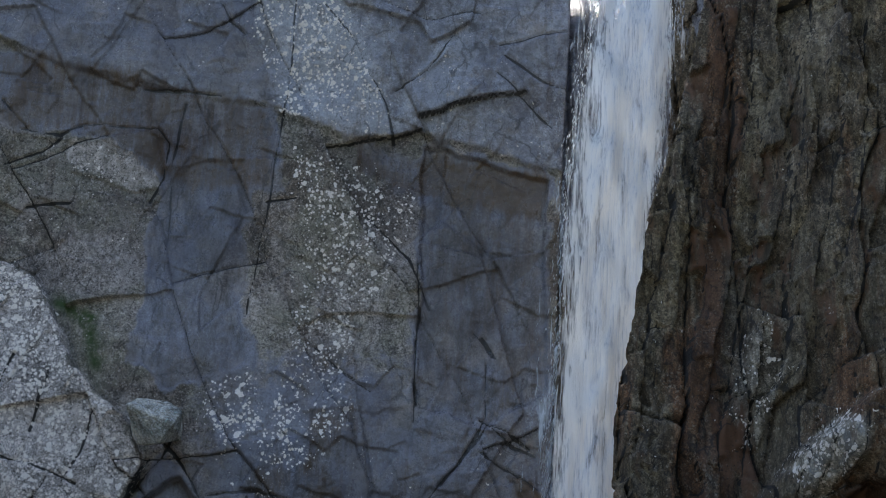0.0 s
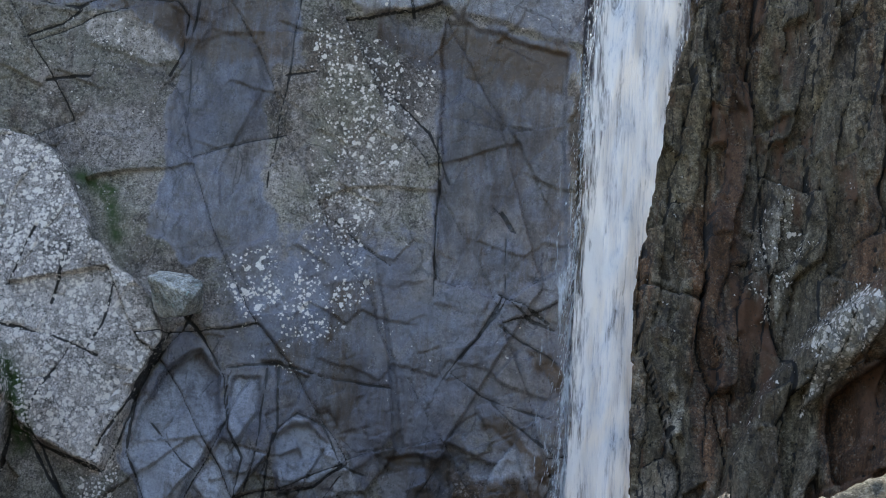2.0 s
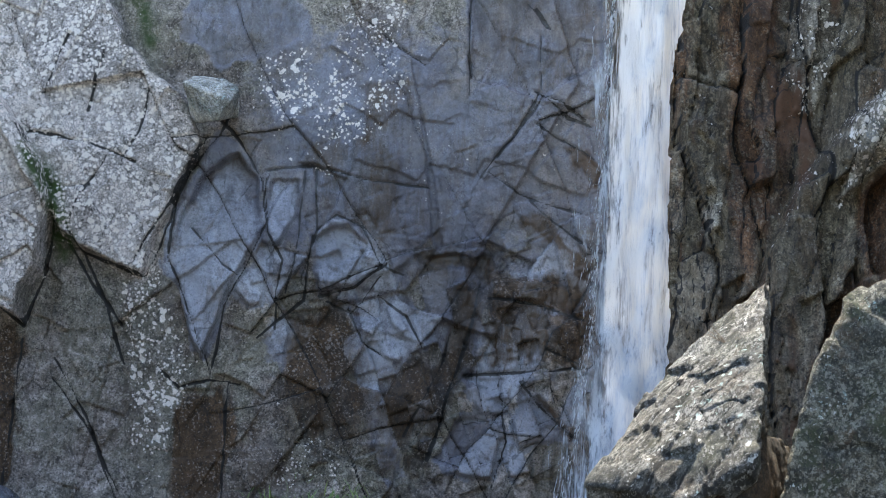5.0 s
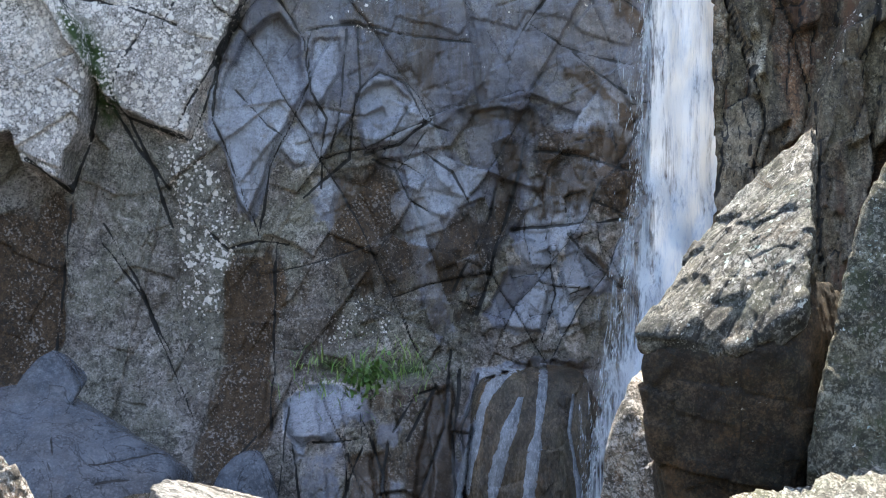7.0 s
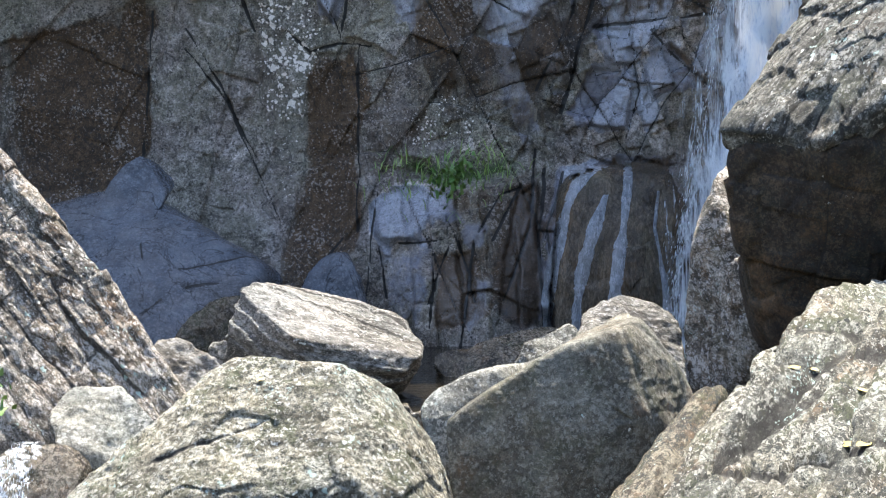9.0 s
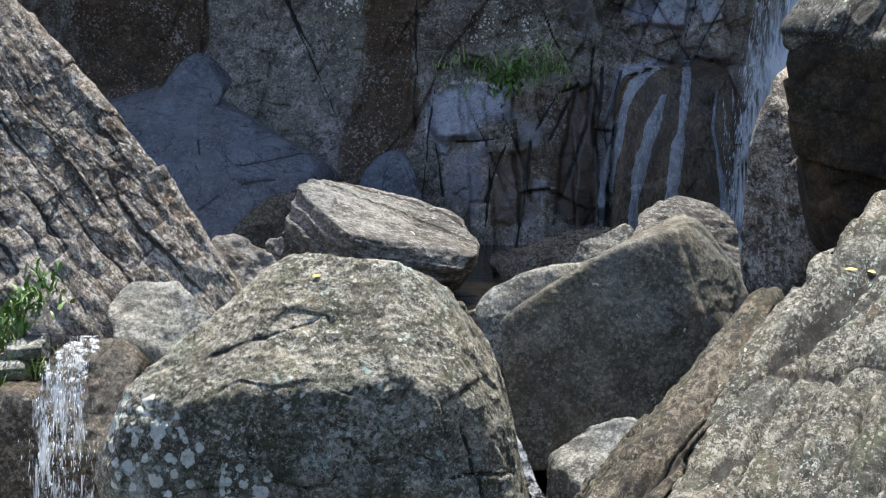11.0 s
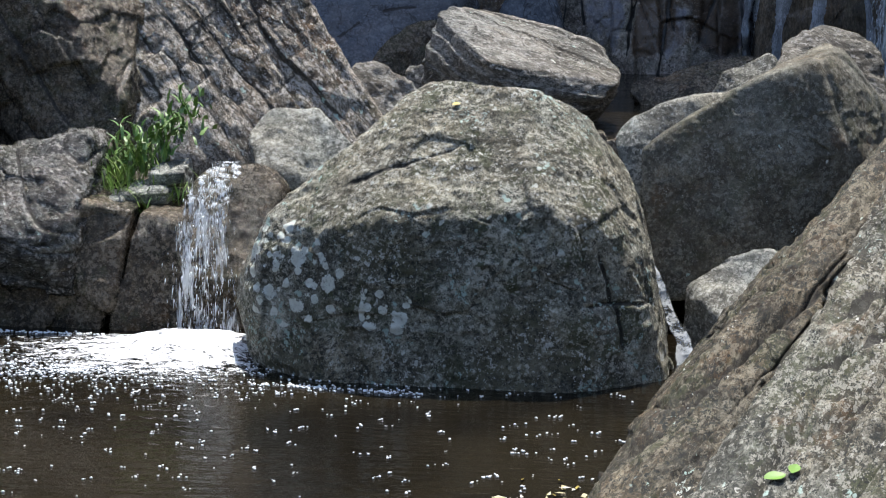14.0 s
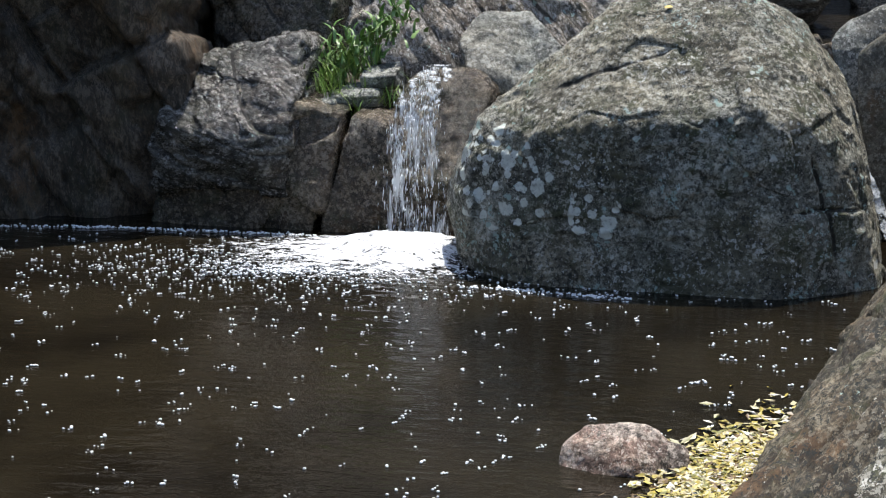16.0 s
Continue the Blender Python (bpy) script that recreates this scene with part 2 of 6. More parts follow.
def cliff_material(name, dark, mid, light, stain=(0.115, 0.068, 0.034), cracks=1.0, sheen=(0.205, 0.172, 0.182), olive=((0.105, 0.093, 0.066), (0.275, 0.25, 0.195)), ribs=0.0):
    """Cliff rock: weathering in patches, vertical streaks, hair cracks, and the lichen, stain, wet and pale places carried by the mesh."""
    s = Nodes(name)
    def ragged(key, swing, lo, hi, scale=7.0, stretch=None):
        n = s.noise(1.0 if stretch else scale, 8, 0.75, stretch=stretch)
        return s.ramp(s.math('MULTIPLY_ADD', s.math('SUBTRACT', n, 0.5), swing, s.attr(key)), lo, hi)
    wetness = ragged("wet", 0.9, 0.35, 0.65)
    patch = s.noise(0.9, 6, 0.66, warp=0.6)
    col = s.mix(s.ramp(patch, 0.40, 0.62), dark, mid)
    tone = s.attr("tone")
    # washed smooth rock is a cooler grey, dry crusted rock more olive
    col = s.mix(s.math('MULTIPLY', wetness, s.ramp(s.noise(1.8, 6, 0.68), 0.36, 0.56, 0.35, 0.95)), col, sheen)
    col = s.mix(s.math('MULTIPLY', s.ramp(s.noise(1.25, 7, 0.7), 0.42, 0.56), s.ramp(wetness, 0.9, 0.1, 0.1, 0.9)), col, s.mix(s.noise(6.0, 5, 0.7), *olive))
    pale = s.math('ADD', s.ramp(s.noise(2.7, 7, 0.75), 0.52, 0.72, 0, 0.4), s.math('MULTIPLY', ragged("pale", 1.2, 0.3, 0.6, 11.0), 0.8), clamp=True)
    col = s.mix(pale, col, s.mix(s.ramp(wetness, 0.4, 0.9), light, tuple(k * e for k, e in zip(light, (0.58, 0.68, 0.84)))))
    # negative pale darkens the rock, also where shade is painted into recesses
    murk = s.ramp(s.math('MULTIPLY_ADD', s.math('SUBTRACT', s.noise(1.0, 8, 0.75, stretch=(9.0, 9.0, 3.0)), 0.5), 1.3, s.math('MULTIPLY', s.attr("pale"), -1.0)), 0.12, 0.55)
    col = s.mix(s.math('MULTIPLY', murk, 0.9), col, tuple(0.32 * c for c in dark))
    fall = s.noise(1.0, 7, 0.72, stretch=(7.0, 7.0, 0.7))
    col = s.mix(s.ramp(fall, 0.52, 0.66, 0, 0.45), col, s.mix(s.noise(1.5, 3), dark, tuple(0.7 * c for c in stain)))
    st = s.math('MULTIPLY', ragged("stain", 1.5, 0.25, 0.75, stretch=(9.0, 9.0, 1.3)), 0.95)
    col = s.mix(st, col, s.mix(s.noise(5.0, 6, 0.7), tuple(0.28 * c for c in stain), tuple(1.15 * c for c in stain)))
    # grain at two sizes
    meso = s.noise(13.0, 8, 0.78)
    grainy = s.math('MULTIPLY', s.ramp(s.noise(1.6, 4, 0.6), 0.36, 0.56, 0.5, 1.0), s.math('SUBTRACT', 1.0, s.math('MULTIPLY', wetness, 0.62)), clamp=True)
    col = s.mix(grainy, col, s.mix(s.ramp(meso, 0.40, 0.60), (0.60, 0.60, 0.59), (1.33, 1.33, 1.34)), 'MULTIPLY')
    fine = s.noise(62.0, 4, 0.8)
    col = s.mix(grainy, col, s.mix(s.ramp(fine, 0.42, 0.58), (0.60, 0.60, 0.60), (1.38, 1.38, 1.38)), 'MULTIPLY')
    # crisp flecks of pale crust and black pits, in tracts
    bits = s.math('ADD', s.voronoi(34.0, wobble=0.05), s.math('MULTIPLY', s.noise(2.7, 8, 0.8), 1.7))
    col = s.mix(s.math('MULTIPLY', s.ramp(bits, 1.13, 1.09), s.math('SUBTRACT', 0.4, s.math('MULTIPLY', wetness, 0.3))), col, light)
    holes = s.math('ADD', s.voronoi(27.0, wobble=0.06), s.math('MULTIPLY', s.noise(4.1, 8, 0.8), 1.7))
    col = s.mix(s.math('MULTIPLY', s.ramp(holes, 1.12, 1.08), s.math('SUBTRACT', 0.7, s.math('MULTIPLY', wetness, 0.35))), col, tuple(0.25 * c for c in dark))
    # each block its own tone; in ribbed rock some blocks are rusty
    col = s.mix(1.0, col, s.mix(s.ramp(tone, -1.0, 1.0), (0.70, 0.71, 0.75), (1.28, 1.27, 1.24)), 'MULTIPLY')
    if ribs:
        col = s.mix(ribs, col, s.mix(s.ramp(s.noise(1.0, 7, 0.75, stretch=(11.0, 11.0, 2.6)), 0.40, 0.60), (0.55, 0.53, 0.51), (1.36, 1.36, 1.34)), 'MULTIPLY')
        rusty = s.ramp(s.math('MULTIPLY_ADD', s.noise(1.0, 6, 0.7, stretch=(4.0, 4.0, 1.2)), 2.4, s.math('MULTIPLY', tone, -0.45)), 1.38, 1.85)
        col = s.mix(s.math('MULTIPLY', rusty, ribs), col, s.mix(meso, (0.055, 0.026, 0.014), (0.20, 0.10, 0.055)))
    # hair cracks, mostly upright
    def hair(scale, stretch, width, lo, hi):
        w = s.t.nodes.new("ShaderNodeTexNoise")
        w.inputs["Scale"].default_value, w.inputs["Detail"].default_value = 2.4, 5.0
        s.put(w.inputs["Vector"], s.pos)
        m = s.t.nodes.new("ShaderNodeVectorMath")
        m.operation = 'MULTIPLY_ADD'
        s.put(m.inputs[0], w.outputs["Color"])
        m.inputs[1].default_value = (0.5 / scale,) * 3
        s.put(m.inputs[2], s.scaled(stretch))
        v = s.t.nodes.new("ShaderNodeTexVoronoi")
        v.feature = 'DISTANCE_TO_EDGE'
        v.inputs["Scale"].default_value = scale
        s.put(v.inputs["Vector"], m.outputs[0])
        return s.math('MULTIPLY', s.ramp(v.outputs["Distance"], width, width * 0.3), s.ramp(s.noise(1.5 * scale, 3, 0.6), lo, hi))
    crack = s.math('MAXIMUM', hair(1.3, (1, 1, 0.45), 0.012, 0.46, 0.56), hair(3.6, (1, 1, 0.55), 0.024, 0.55, 0.63))
    col = s.mix(s.math('MULTIPLY', crack, 0.85 * cracks), col, (0.018, 0.017, 0.016))
    seam = s.ramp(s.math('MULTIPLY_ADD', s.math('SUBTRACT', s.noise(9.0, 6, 0.7), 0.5), 0.42, s.attr("seam")), 0.50, 0.60)
    col = s.mix(s.math('MULTIPLY', seam, 0.94), col, (0.016, 0.015, 0.014))
    specks = s.ramp(s.math('ADD', s.voronoi(30.0, wobble=0.03), s.noise(5.0, 6, 0.78)), 0.68, 0.62)
    col = s.mix(s.math('MULTIPLY', specks, s.math('SUBTRACT', 0.75, s.math('MULTIPLY', wetness, 0.45))), col, (0.025, 0.025, 0.022))
    green = s.math('MULTIPLY', s.attr("moss"), s.ramp(s.noise(9.0, 5, 0.7), 0.3, 0.55), clamp=True)
    col = s.mix(green, col, s.mix(fine, (0.022, 0.038, 0.01), (0.06, 0.10, 0.024)))
    # crustose lichen: ragged pale spots of several sizes, in clumps
    li = s.attr("lichen")
    big = s.math('ADD', s.voronoi(10.0, wobble=0.07), s.math('MULTIPLY', s.noise(5.0, 6, 0.72), 0.95))
    spots = s.ramp(big, s.math('MULTIPLY_ADD', li, 0.29, 0.425), s.math('MULTIPLY_ADD', li, 0.29, 0.40))
    small = s.math('ADD', s.voronoi(25.0, wobble=0.035), s.math('MULTIPLY', s.noise(4.0, 7, 0.76), 1.35))
    dots = s.ramp(small, s.math('MULTIPLY_ADD', li, 0.40, 0.57), s.math('MULTIPLY_ADD', li, 0.40, 0.54))
    lich = s.math('MULTIPLY', s.math('MAXIMUM', spots, dots), s.ramp(li, 0.0, 0.2), clamp=True)
    lich = s.math('MULTIPLY', lich, s.ramp(s.noise(75, 3, 0.7), 0.30, 0.5, 0.55, 1.0))
    col = s.mix(lich, col, s.mix(s.noise(3.0), (0.74, 0.65, 0.56), (0.93, 0.85, 0.77)))
    wet = s.math('MULTIPLY', wetness, s.ramp(s.noise(2.2, 4, 0.6, stretch=(1, 1, 0.5)), 0.25, 0.55), clamp=True)
    rough = s.math('SUBTRACT', 0.70, s.math('MULTIPLY', wet, 0.50))
    rough = s.math('ADD', rough, s.math('MULTIPLY', fine, 0.12))
    n = s.bump(s.noise(7.0, 8, 0.72), 0.45, 0.05)
    n = s.bump(fine, 0.45, 0.014, n)
    return s.done(col, rough, n, Specular_IOR_Level=s.math('ADD', 0.4, s.math('MULTIPLY', wet, 0.45)))


def boulder_material(name, dark, mid, light, lichen=0.5, bed=None, moss=0.15, rust=0.1, gloss=0.75, tint=(0.66, 0.66, 0.60), black=0.75, contrast=1.0, film=0.8, lines=0.0, grain=1.0):
    """Lichen-crusted granite or schist; lichen 0 to 1; film is the ragged pale crust; bed (tilt, turn, length) draws the grain out along the bedding."""
    s = Nodes(name)
    if bed:
        m = s.t.nodes.new("ShaderNodeMapping")
        m.vector_type = 'TEXTURE'
        m.inputs["Rotation"].default_value = (radians(bed[0]), 0.0, radians(bed[1]))
        m.inputs["Scale"].default_value = (1.0, bed[2], 1.0)
        s.put(m.inputs["Vector"], s.pos)
        s.pos = m.outputs[0]
    patch = s.noise(2.2, 8, 0.72, warp=0.4)
    col = s.mix(s.ramp(patch, 0.43, 0.58), dark, mid)
    crusty = s.noise(11.0, 12, 0.84)
    col = s.mix(s.math('MULTIPLY', s.ramp(crusty, 0.47, 0.54), 0.8 * film), col, light)
    # warm and cool tracts
    col = s.mix(0.75, col, s.mix(s.ramp(s.noise(1.3, 5, 0.65), 0.42, 0.58), (1.03, 1.0, 0.95), (0.92, 1.0, 1.06)), 'MULTIPLY')
    mottle = s.noise(34.0, 7, 0.82)
    fine = s.noise(95.0 * grain, 4, 0.8)
    col = s.mix(contrast, col, s.mix(s.ramp(mottle, 0.42, 0.58), (0.74, 0.74, 0.73), (1.2, 1.2, 1.19)), 'MULTIPLY')
    col = s.mix(contrast, col, s.mix(s.ramp(fine, 0.43, 0.57), (0.66, 0.66, 0.65), (1.3, 1.3, 1.3)), 'MULTIPLY')
    crystal = s.voronoi(70.0 * grain, out="Color")
    col = s.mix(contrast, col, s.mix(s.ramp(crystal, 0.2, 0.8), (0.78, 0.77, 0.75), (1.22, 1.22, 1.23)), 'MULTIPLY')
    col = s.mix(s.ramp(s.noise(2.4, 7, 0.72), 0.54, 0.64, 0, rust), col, s.mix(mottle, (0.09, 0.05, 0.025), (0.30, 0.16, 0.07)))
    wide = s.noise(4.6, 6, 0.62, warp=0.5)
    col = s.mix(contrast, col, s.mix(s.ramp(wide, 0.38, 0.62), (0.58, 0.58, 0.57), (1.36, 1.35, 1.31)), 'MULTIPLY')
    hairline = s.math('ABSOLUTE', s.math('SUBTRACT', s.noise(2.6, 7, 0.62, warp=0.6), 0.5))
    col = s.mix(s.math('MULTIPLY', s.math('MULTIPLY', s.ramp(hairline, 0.007, 0.002), s.ramp(s.noise(2.1, 3), 0.5, 0.58)), 0.8 * contrast), col, (0.02, 0.019, 0.016))
    # dark algae and moss
    col = s.mix(s.ramp(s.noise(3.3, 10, 0.8), 0.50, 0.60, 0, moss), col, s.mix(fine, (0.025, 0.036, 0.012), (0.08, 0.09, 0.038)))
    slime = s.ramp(s.math('MULTIPLY_ADD', s.math('SUBTRACT', s.noise(5.0, 8, 0.75), 0.5), 1.6, s.attr("algae")), 0.3, 0.8)
    col = s.mix(s.math('MULTIPLY', slime, 0.7), col, s.mix(mottle, (0.045, 0.046, 0.022), (0.15, 0.138, 0.085)))
    # black crust gathers in tracts
    crowd = s.math('MULTIPLY', s.math('SUBTRACT', s.noise(1.9, 4, 0.6), 0.5), 0.16)
    fleck = s.ramp(s.math('ADD', s.voronoi(36.0 * grain, wobble=0.05), s.math('MULTIPLY', s.noise(3.1, 7, 0.78), 1.6)), 1.17, 1.13)
    col = s.mix(s.math('MULTIPLY', fleck, 0.8 * film), col, tuple(min(0.8, 1.5 * c) for c in light))
    crust = s.ramp(s.math('ADD', s.noise(25.0, 10, 0.86, warp=0.2), crowd), 0.565, 0.58)
    pits = s.ramp(s.math('ADD', s.voronoi(46.0 * grain, wobble=0.05), s.math('MULTIPLY', s.noise(4.7, 8, 0.8), 1.6)), 1.11, 1.07)
    col = s.mix(s.math('MULTIPLY', s.math('MAXIMUM', crust, pits), black), col, (0.024, 0.027, 0.023))
    joint = s.ramp(s.math('MULTIPLY_ADD', s.math('SUBTRACT', s.noise(12.0, 6, 0.75), 0.5), 0.9, s.attr("seam")), 0.52, 0.70)
    col = s.mix(s.math('MULTIPLY', joint, 0.85), col, (0.022, 0.019, 0.015))
    if lines:
        band = s.math('ABSOLUTE', s.math('SUBTRACT', s.noise(1.6, 5, 0.55, warp=1.2), 0.5))
        col = s.mix(s.math('MULTIPLY', s.ramp(band, 0.011, 0.003), lines), col, (0.02, 0.02, 0.022))
        band = s.math('ABSOLUTE', s.math('SUBTRACT', s.noise(5.0, 6, 0.6, warp=0.8), 0.5))
        col = s.mix(s.math('MULTIPLY', s.math('MULTIPLY', s.ramp(band, 0.014, 0.004), s.ramp(s.noise(1.4, 3), 0.45, 0.6)), lines), col, (0.03, 0.03, 0.034))
    # lichen: spots, dots, and large pale rosettes where the mesh carries them
    own = s.attr("lichen")
    a = s.math('ADD', s.voronoi(13.0, wobble=0.06), s.math('MULTIPLY', s.noise(1.9, 5, 0.65), 1.1))
    a = s.math('SUBTRACT', a, s.math('MULTIPLY', own, 0.08))
    a = s.math('ADD', a, s.math('MULTIPLY', s.attr("algae"), 0.15))
    spots = s.ramp(a, 0.50 + 0.22 * lichen, 0.475 + 0.22 * lichen)
    b = s.math('ADD', s.voronoi(33.0, wobble=0.05), s.math('MULTIPLY', s.noise(3.0, 8, 0.78), 2.6))
    dots = s.ramp(b, 1.16 + 0.32 * lichen, 1.12 + 0.32 * lichen)
    lich = s.math('MULTIPLY', s.math('MAXIMUM', spots, dots), s.ramp(s.noise(95, 3, 0.7), 0.36, 0.48, 0.4, 1.0))
    col = s.mix(lich, col, s.mix(s.ramp(s.noise(2.6, 4), 0.46, 0.54), tint, (0.40, 0.52, 0.47)))
    ring = s.math('MULTIPLY', s.noise(26.0, 5, 0.75), 0.5)
    rose = s.math('MAXIMUM', s.ramp(s.math('ADD', s.voronoi(7.5, wobble=0.03), ring), 0.60, 0.565), s.ramp(s.math('ADD', s.voronoi(14.0, wobble=0.02), ring), 0.60, 0.55))
    rose = s.math('MULTIPLY', rose, s.ramp(s.math('ADD', own, s.math('MULTIPLY', s.noise(3.6, 4), 0.9)), 0.88, 0.98))
    rose = s.math('MULTIPLY', rose, s.ramp(s.noise(60, 4, 0.75), 0.32, 0.5, 0.5, 1.0))
    col = s.mix(rose, col, s.mix(s.noise(4.0, 3), (0.74, 0.78, 0.70), (0.86, 0.88, 0.82)))
    n = s.bump(s.noise(14.0, 9, 0.78), 0.6, 0.035)
    n = s.bump(s.math('SUBTRACT', mottle, s.math('MULTIPLY', crust, 0.4)), 0.7, 0.016, n)
    return s.done(col, s.math('ADD', gloss, s.math('MULTIPLY', mottle, 0.2)), n)


CLIFF = cliff_material("cliff_rock", (0.118, 0.093, 0.074), (0.315, 0.272, 0.240), (0.60, 0.52, 0.46), sheen=(0.150, 0.150, 0.184), cracks=0.65)
BUTTRESS = cliff_material("buttress_rock", (0.07, 0.052, 0.033), (0.22, 0.172, 0.118), (0.38, 0.33, 0.26), stain=(0.17, 0.085, 0.042), cracks=0.8, sheen=(0.20, 0.165, 0.122), olive=((0.06, 0.048, 0.028), (0.21, 0.168, 0.108)), ribs=0.9)
MOSSY = boulder_material("mossy_rock", (0.04, 0.036, 0.023), (0.11, 0.098, 0.068), (0.24, 0.225, 0.178), 0.3, moss=0.7, rust=0.3, black=0.8)
GRANITE = boulder_material("lichen_granite", (0.114, 0.104, 0.076), (0.232, 0.215, 0.168), (0.43, 0.414, 0.354), 0.85, moss=0.8, black=0.9, contrast=0.8, film=0.65, tint=(0.60, 0.60, 0.55))
DARK_GRANITE = boulder_material("dark_granite", (0.10, 0.087, 0.066), (0.178, 0.16, 0.127), (0.36, 0.345, 0.295), 0.2, moss=0.4, black=0.5, rust=0.4, film=0.35, contrast=0.6)
BANK = boulder_material("lichened_bank_rock", (0.105, 0.078, 0.059), (0.25, 0.20, 0.162), (0.48, 0.442, 0.405), 0.5, moss=0.3, rust=0.45, black=0.8, bed=(-50, -90, 1.4))
GREY = boulder_material("grey_granite", (0.13, 0.126, 0.112), (0.23, 0.224, 0.20), (0.38, 0.372, 0.335), 0.25, moss=0.2, black=0.5, contrast=0.7)
PALE = boulder_material("white_crusted_rock", (0.25, 0.25, 0.22), (0.48, 0.47, 0.43), (0.68, 0.67, 0.62), 0.7, moss=0.1, black=0.3)
SCHIST = boulder_material("banded_schist", (0.088, 0.078, 0.067), (0.18, 0.166, 0.15), (0.31, 0.296, 0.275), 0.25, bed=(8, 78, 2.0), black=0.75, contrast=0.6)
SLAB = boulder_material("bank_schist", (0.038, 0.032, 0.021), (0.10, 0.092, 0.072), (0.30, 0.288, 0.248), 0.6, tint=(0.58, 0.57, 0.52), rust=0.35, moss=0.7, black=1.0, bed=(16, -17, 1.7))
EDGE = boulder_material("brown_edge_schist", (0.034, 0.024, 0.014), (0.078, 0.058, 0.037), (0.25, 0.222, 0.168), 0.3, rust=0.5, moss=0.6, black=1.0, film=0.5, bed=(16, -17, 1.8))
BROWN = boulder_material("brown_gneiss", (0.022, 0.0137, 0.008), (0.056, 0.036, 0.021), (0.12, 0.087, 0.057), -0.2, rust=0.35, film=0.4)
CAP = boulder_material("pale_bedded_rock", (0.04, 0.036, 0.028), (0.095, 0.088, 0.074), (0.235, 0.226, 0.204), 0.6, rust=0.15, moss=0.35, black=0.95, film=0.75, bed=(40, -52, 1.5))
WET = boulder_material("wet_rock", (0.034, 0.024, 0.0155), (0.082, 0.062, 0.042), (0.17, 0.14, 0.105), -0.3, gloss=0.16, moss=0.4, black=0.4, rust=0.35)
WALL = boulder_material("seeping_wall_rock", (0.036, 0.024, 0.015), (0.088, 0.062, 0.041), (0.19, 0.155, 0.12), -0.3, gloss=0.3, moss=0.3, black=0.6, rust=0.5, film=0.5, bed=(90, 0, 2.2))
WET_GREY = boulder_material("wet_grey_rock", (0.03, 0.026, 0.022), (0.075, 0.068, 0.06), (0.22, 0.21, 0.195), 0.1, gloss=0.03, moss=0.2, black=0.6, bed=(0, 60, 2.0))
# wet rock whose blue base colour paints in the reflected sky
BLUE_WET = boulder_material("sky_tinted_wet_rock", (0.094, 0.104, 0.125), (0.135, 0.146, 0.172), (0.188, 0.20, 0.229), -2.5, film=0.4, gloss=0.14, moss=0.0, rust=0.08, black=0.12, contrast=0.25, lines=0.6)
RED = boulder_material("red_granite", (0.16, 0.10, 0.08), (0.33, 0.22, 0.18), (0.56, 0.46, 0.39), -0.2, moss=0.1, black=0.7)
DOME = boulder_material("wet_brown_rock", (0.05, 0.034, 0.021), (0.115, 0.082, 0.054), (0.19, 0.15, 0.11), -1.0, gloss=0.10, moss=0.2, black=0.3, rust=0.3, film=0.3, contrast=0.7, bed=(90, 0, 3.0))
# pale base colour stands in for sky reflected on the wet dome
SKY_SHEEN = boulder_material("pale_sheen_film", (0.19, 0.20, 0.225), (0.28, 0.29, 0.32), (0.38, 0.39, 0.42), -2.5, gloss=0.06, moss=0.0, rust=0.05, black=0.15, film=0.5, contrast=0.35, bed=(90, 0, 3.0))


def pool_material(name="pool_water", chop=1.0):
    s = Nodes(name)
    col = s.mix(s.ramp(s.noise(0.8, 5, 0.6), 0.38, 0.62), (0.0075, 0.0058, 0.0034), (0.0165, 0.0130, 0.0074))
    n = s.bump(s.noise(5.0, 3, 0.5, stretch=(1.0, 2.6, 1.0)), 0.25 * chop, 0.03)
    n = s.bump(s.noise(26.0, 2, 0.5, stretch=(1.0, 2.2, 1.0)), min(1.0, 0.12 * chop), 0.008, n)
    return s.done(col, 0.06, n, IOR=1.33)


def falling_material(name, cover=0.5, stretch=(9.0, 9.0, 0.6), fine=(40.0, 40.0, 1.6), gain=3.4, top=0.98, soft=0.3):
    """Aerated falling water: white threads with clear gaps between them."""
    s = Nodes(name)
    a = s.math('ADD', s.math('MULTIPLY', s.noise(1.0, 3, 0.6, stretch=stretch), 0.55), s.math('MULTIPLY', s.noise(1.0, 4, 0.7, stretch=fine), 0.45))
    dense = s.math('ADD', s.attr("dense"), s.math('MULTIPLY', s.math('SUBTRACT', a, 0.5), gain))
    alpha = s.ramp(dense, 0.75 - cover, 0.75 + soft - cover, 0.0, top)
    n = s.bump(s.noise(1.0, 6, 0.75, stretch=fine), 0.5, 0.04)
    s.done(s.mix(s.ramp(a, 0.40, 0.56), (0.62, 0.72, 0.85), (0.90, 0.95, 0.995)), 0.35, n)
    # drops pass light on from behind
    back = s.t.nodes.new("ShaderNodeBsdfTranslucent")
    back.inputs["Color"].default_value = (0.95, 0.97, 1.0, 1.0)
    clear = s.t.nodes.new("ShaderNodeBsdfTransparent")
    both, cut = s.t.nodes.new("ShaderNodeMixShader"), s.t.nodes.new("ShaderNodeMixShader")
    both.inputs[0].default_value = 0.2
    s.put(both.inputs[1], s.bsdf.outputs[0]), s.put(both.inputs[2], back.outputs[0])
    s.put(cut.inputs[0], alpha), s.put(cut.inputs[1], clear.outputs[0]), s.put(cut.inputs[2], both.outputs[0])
    s.put(s.t.nodes["Material Output"].inputs[0], cut.outputs[0])
    return s.mat


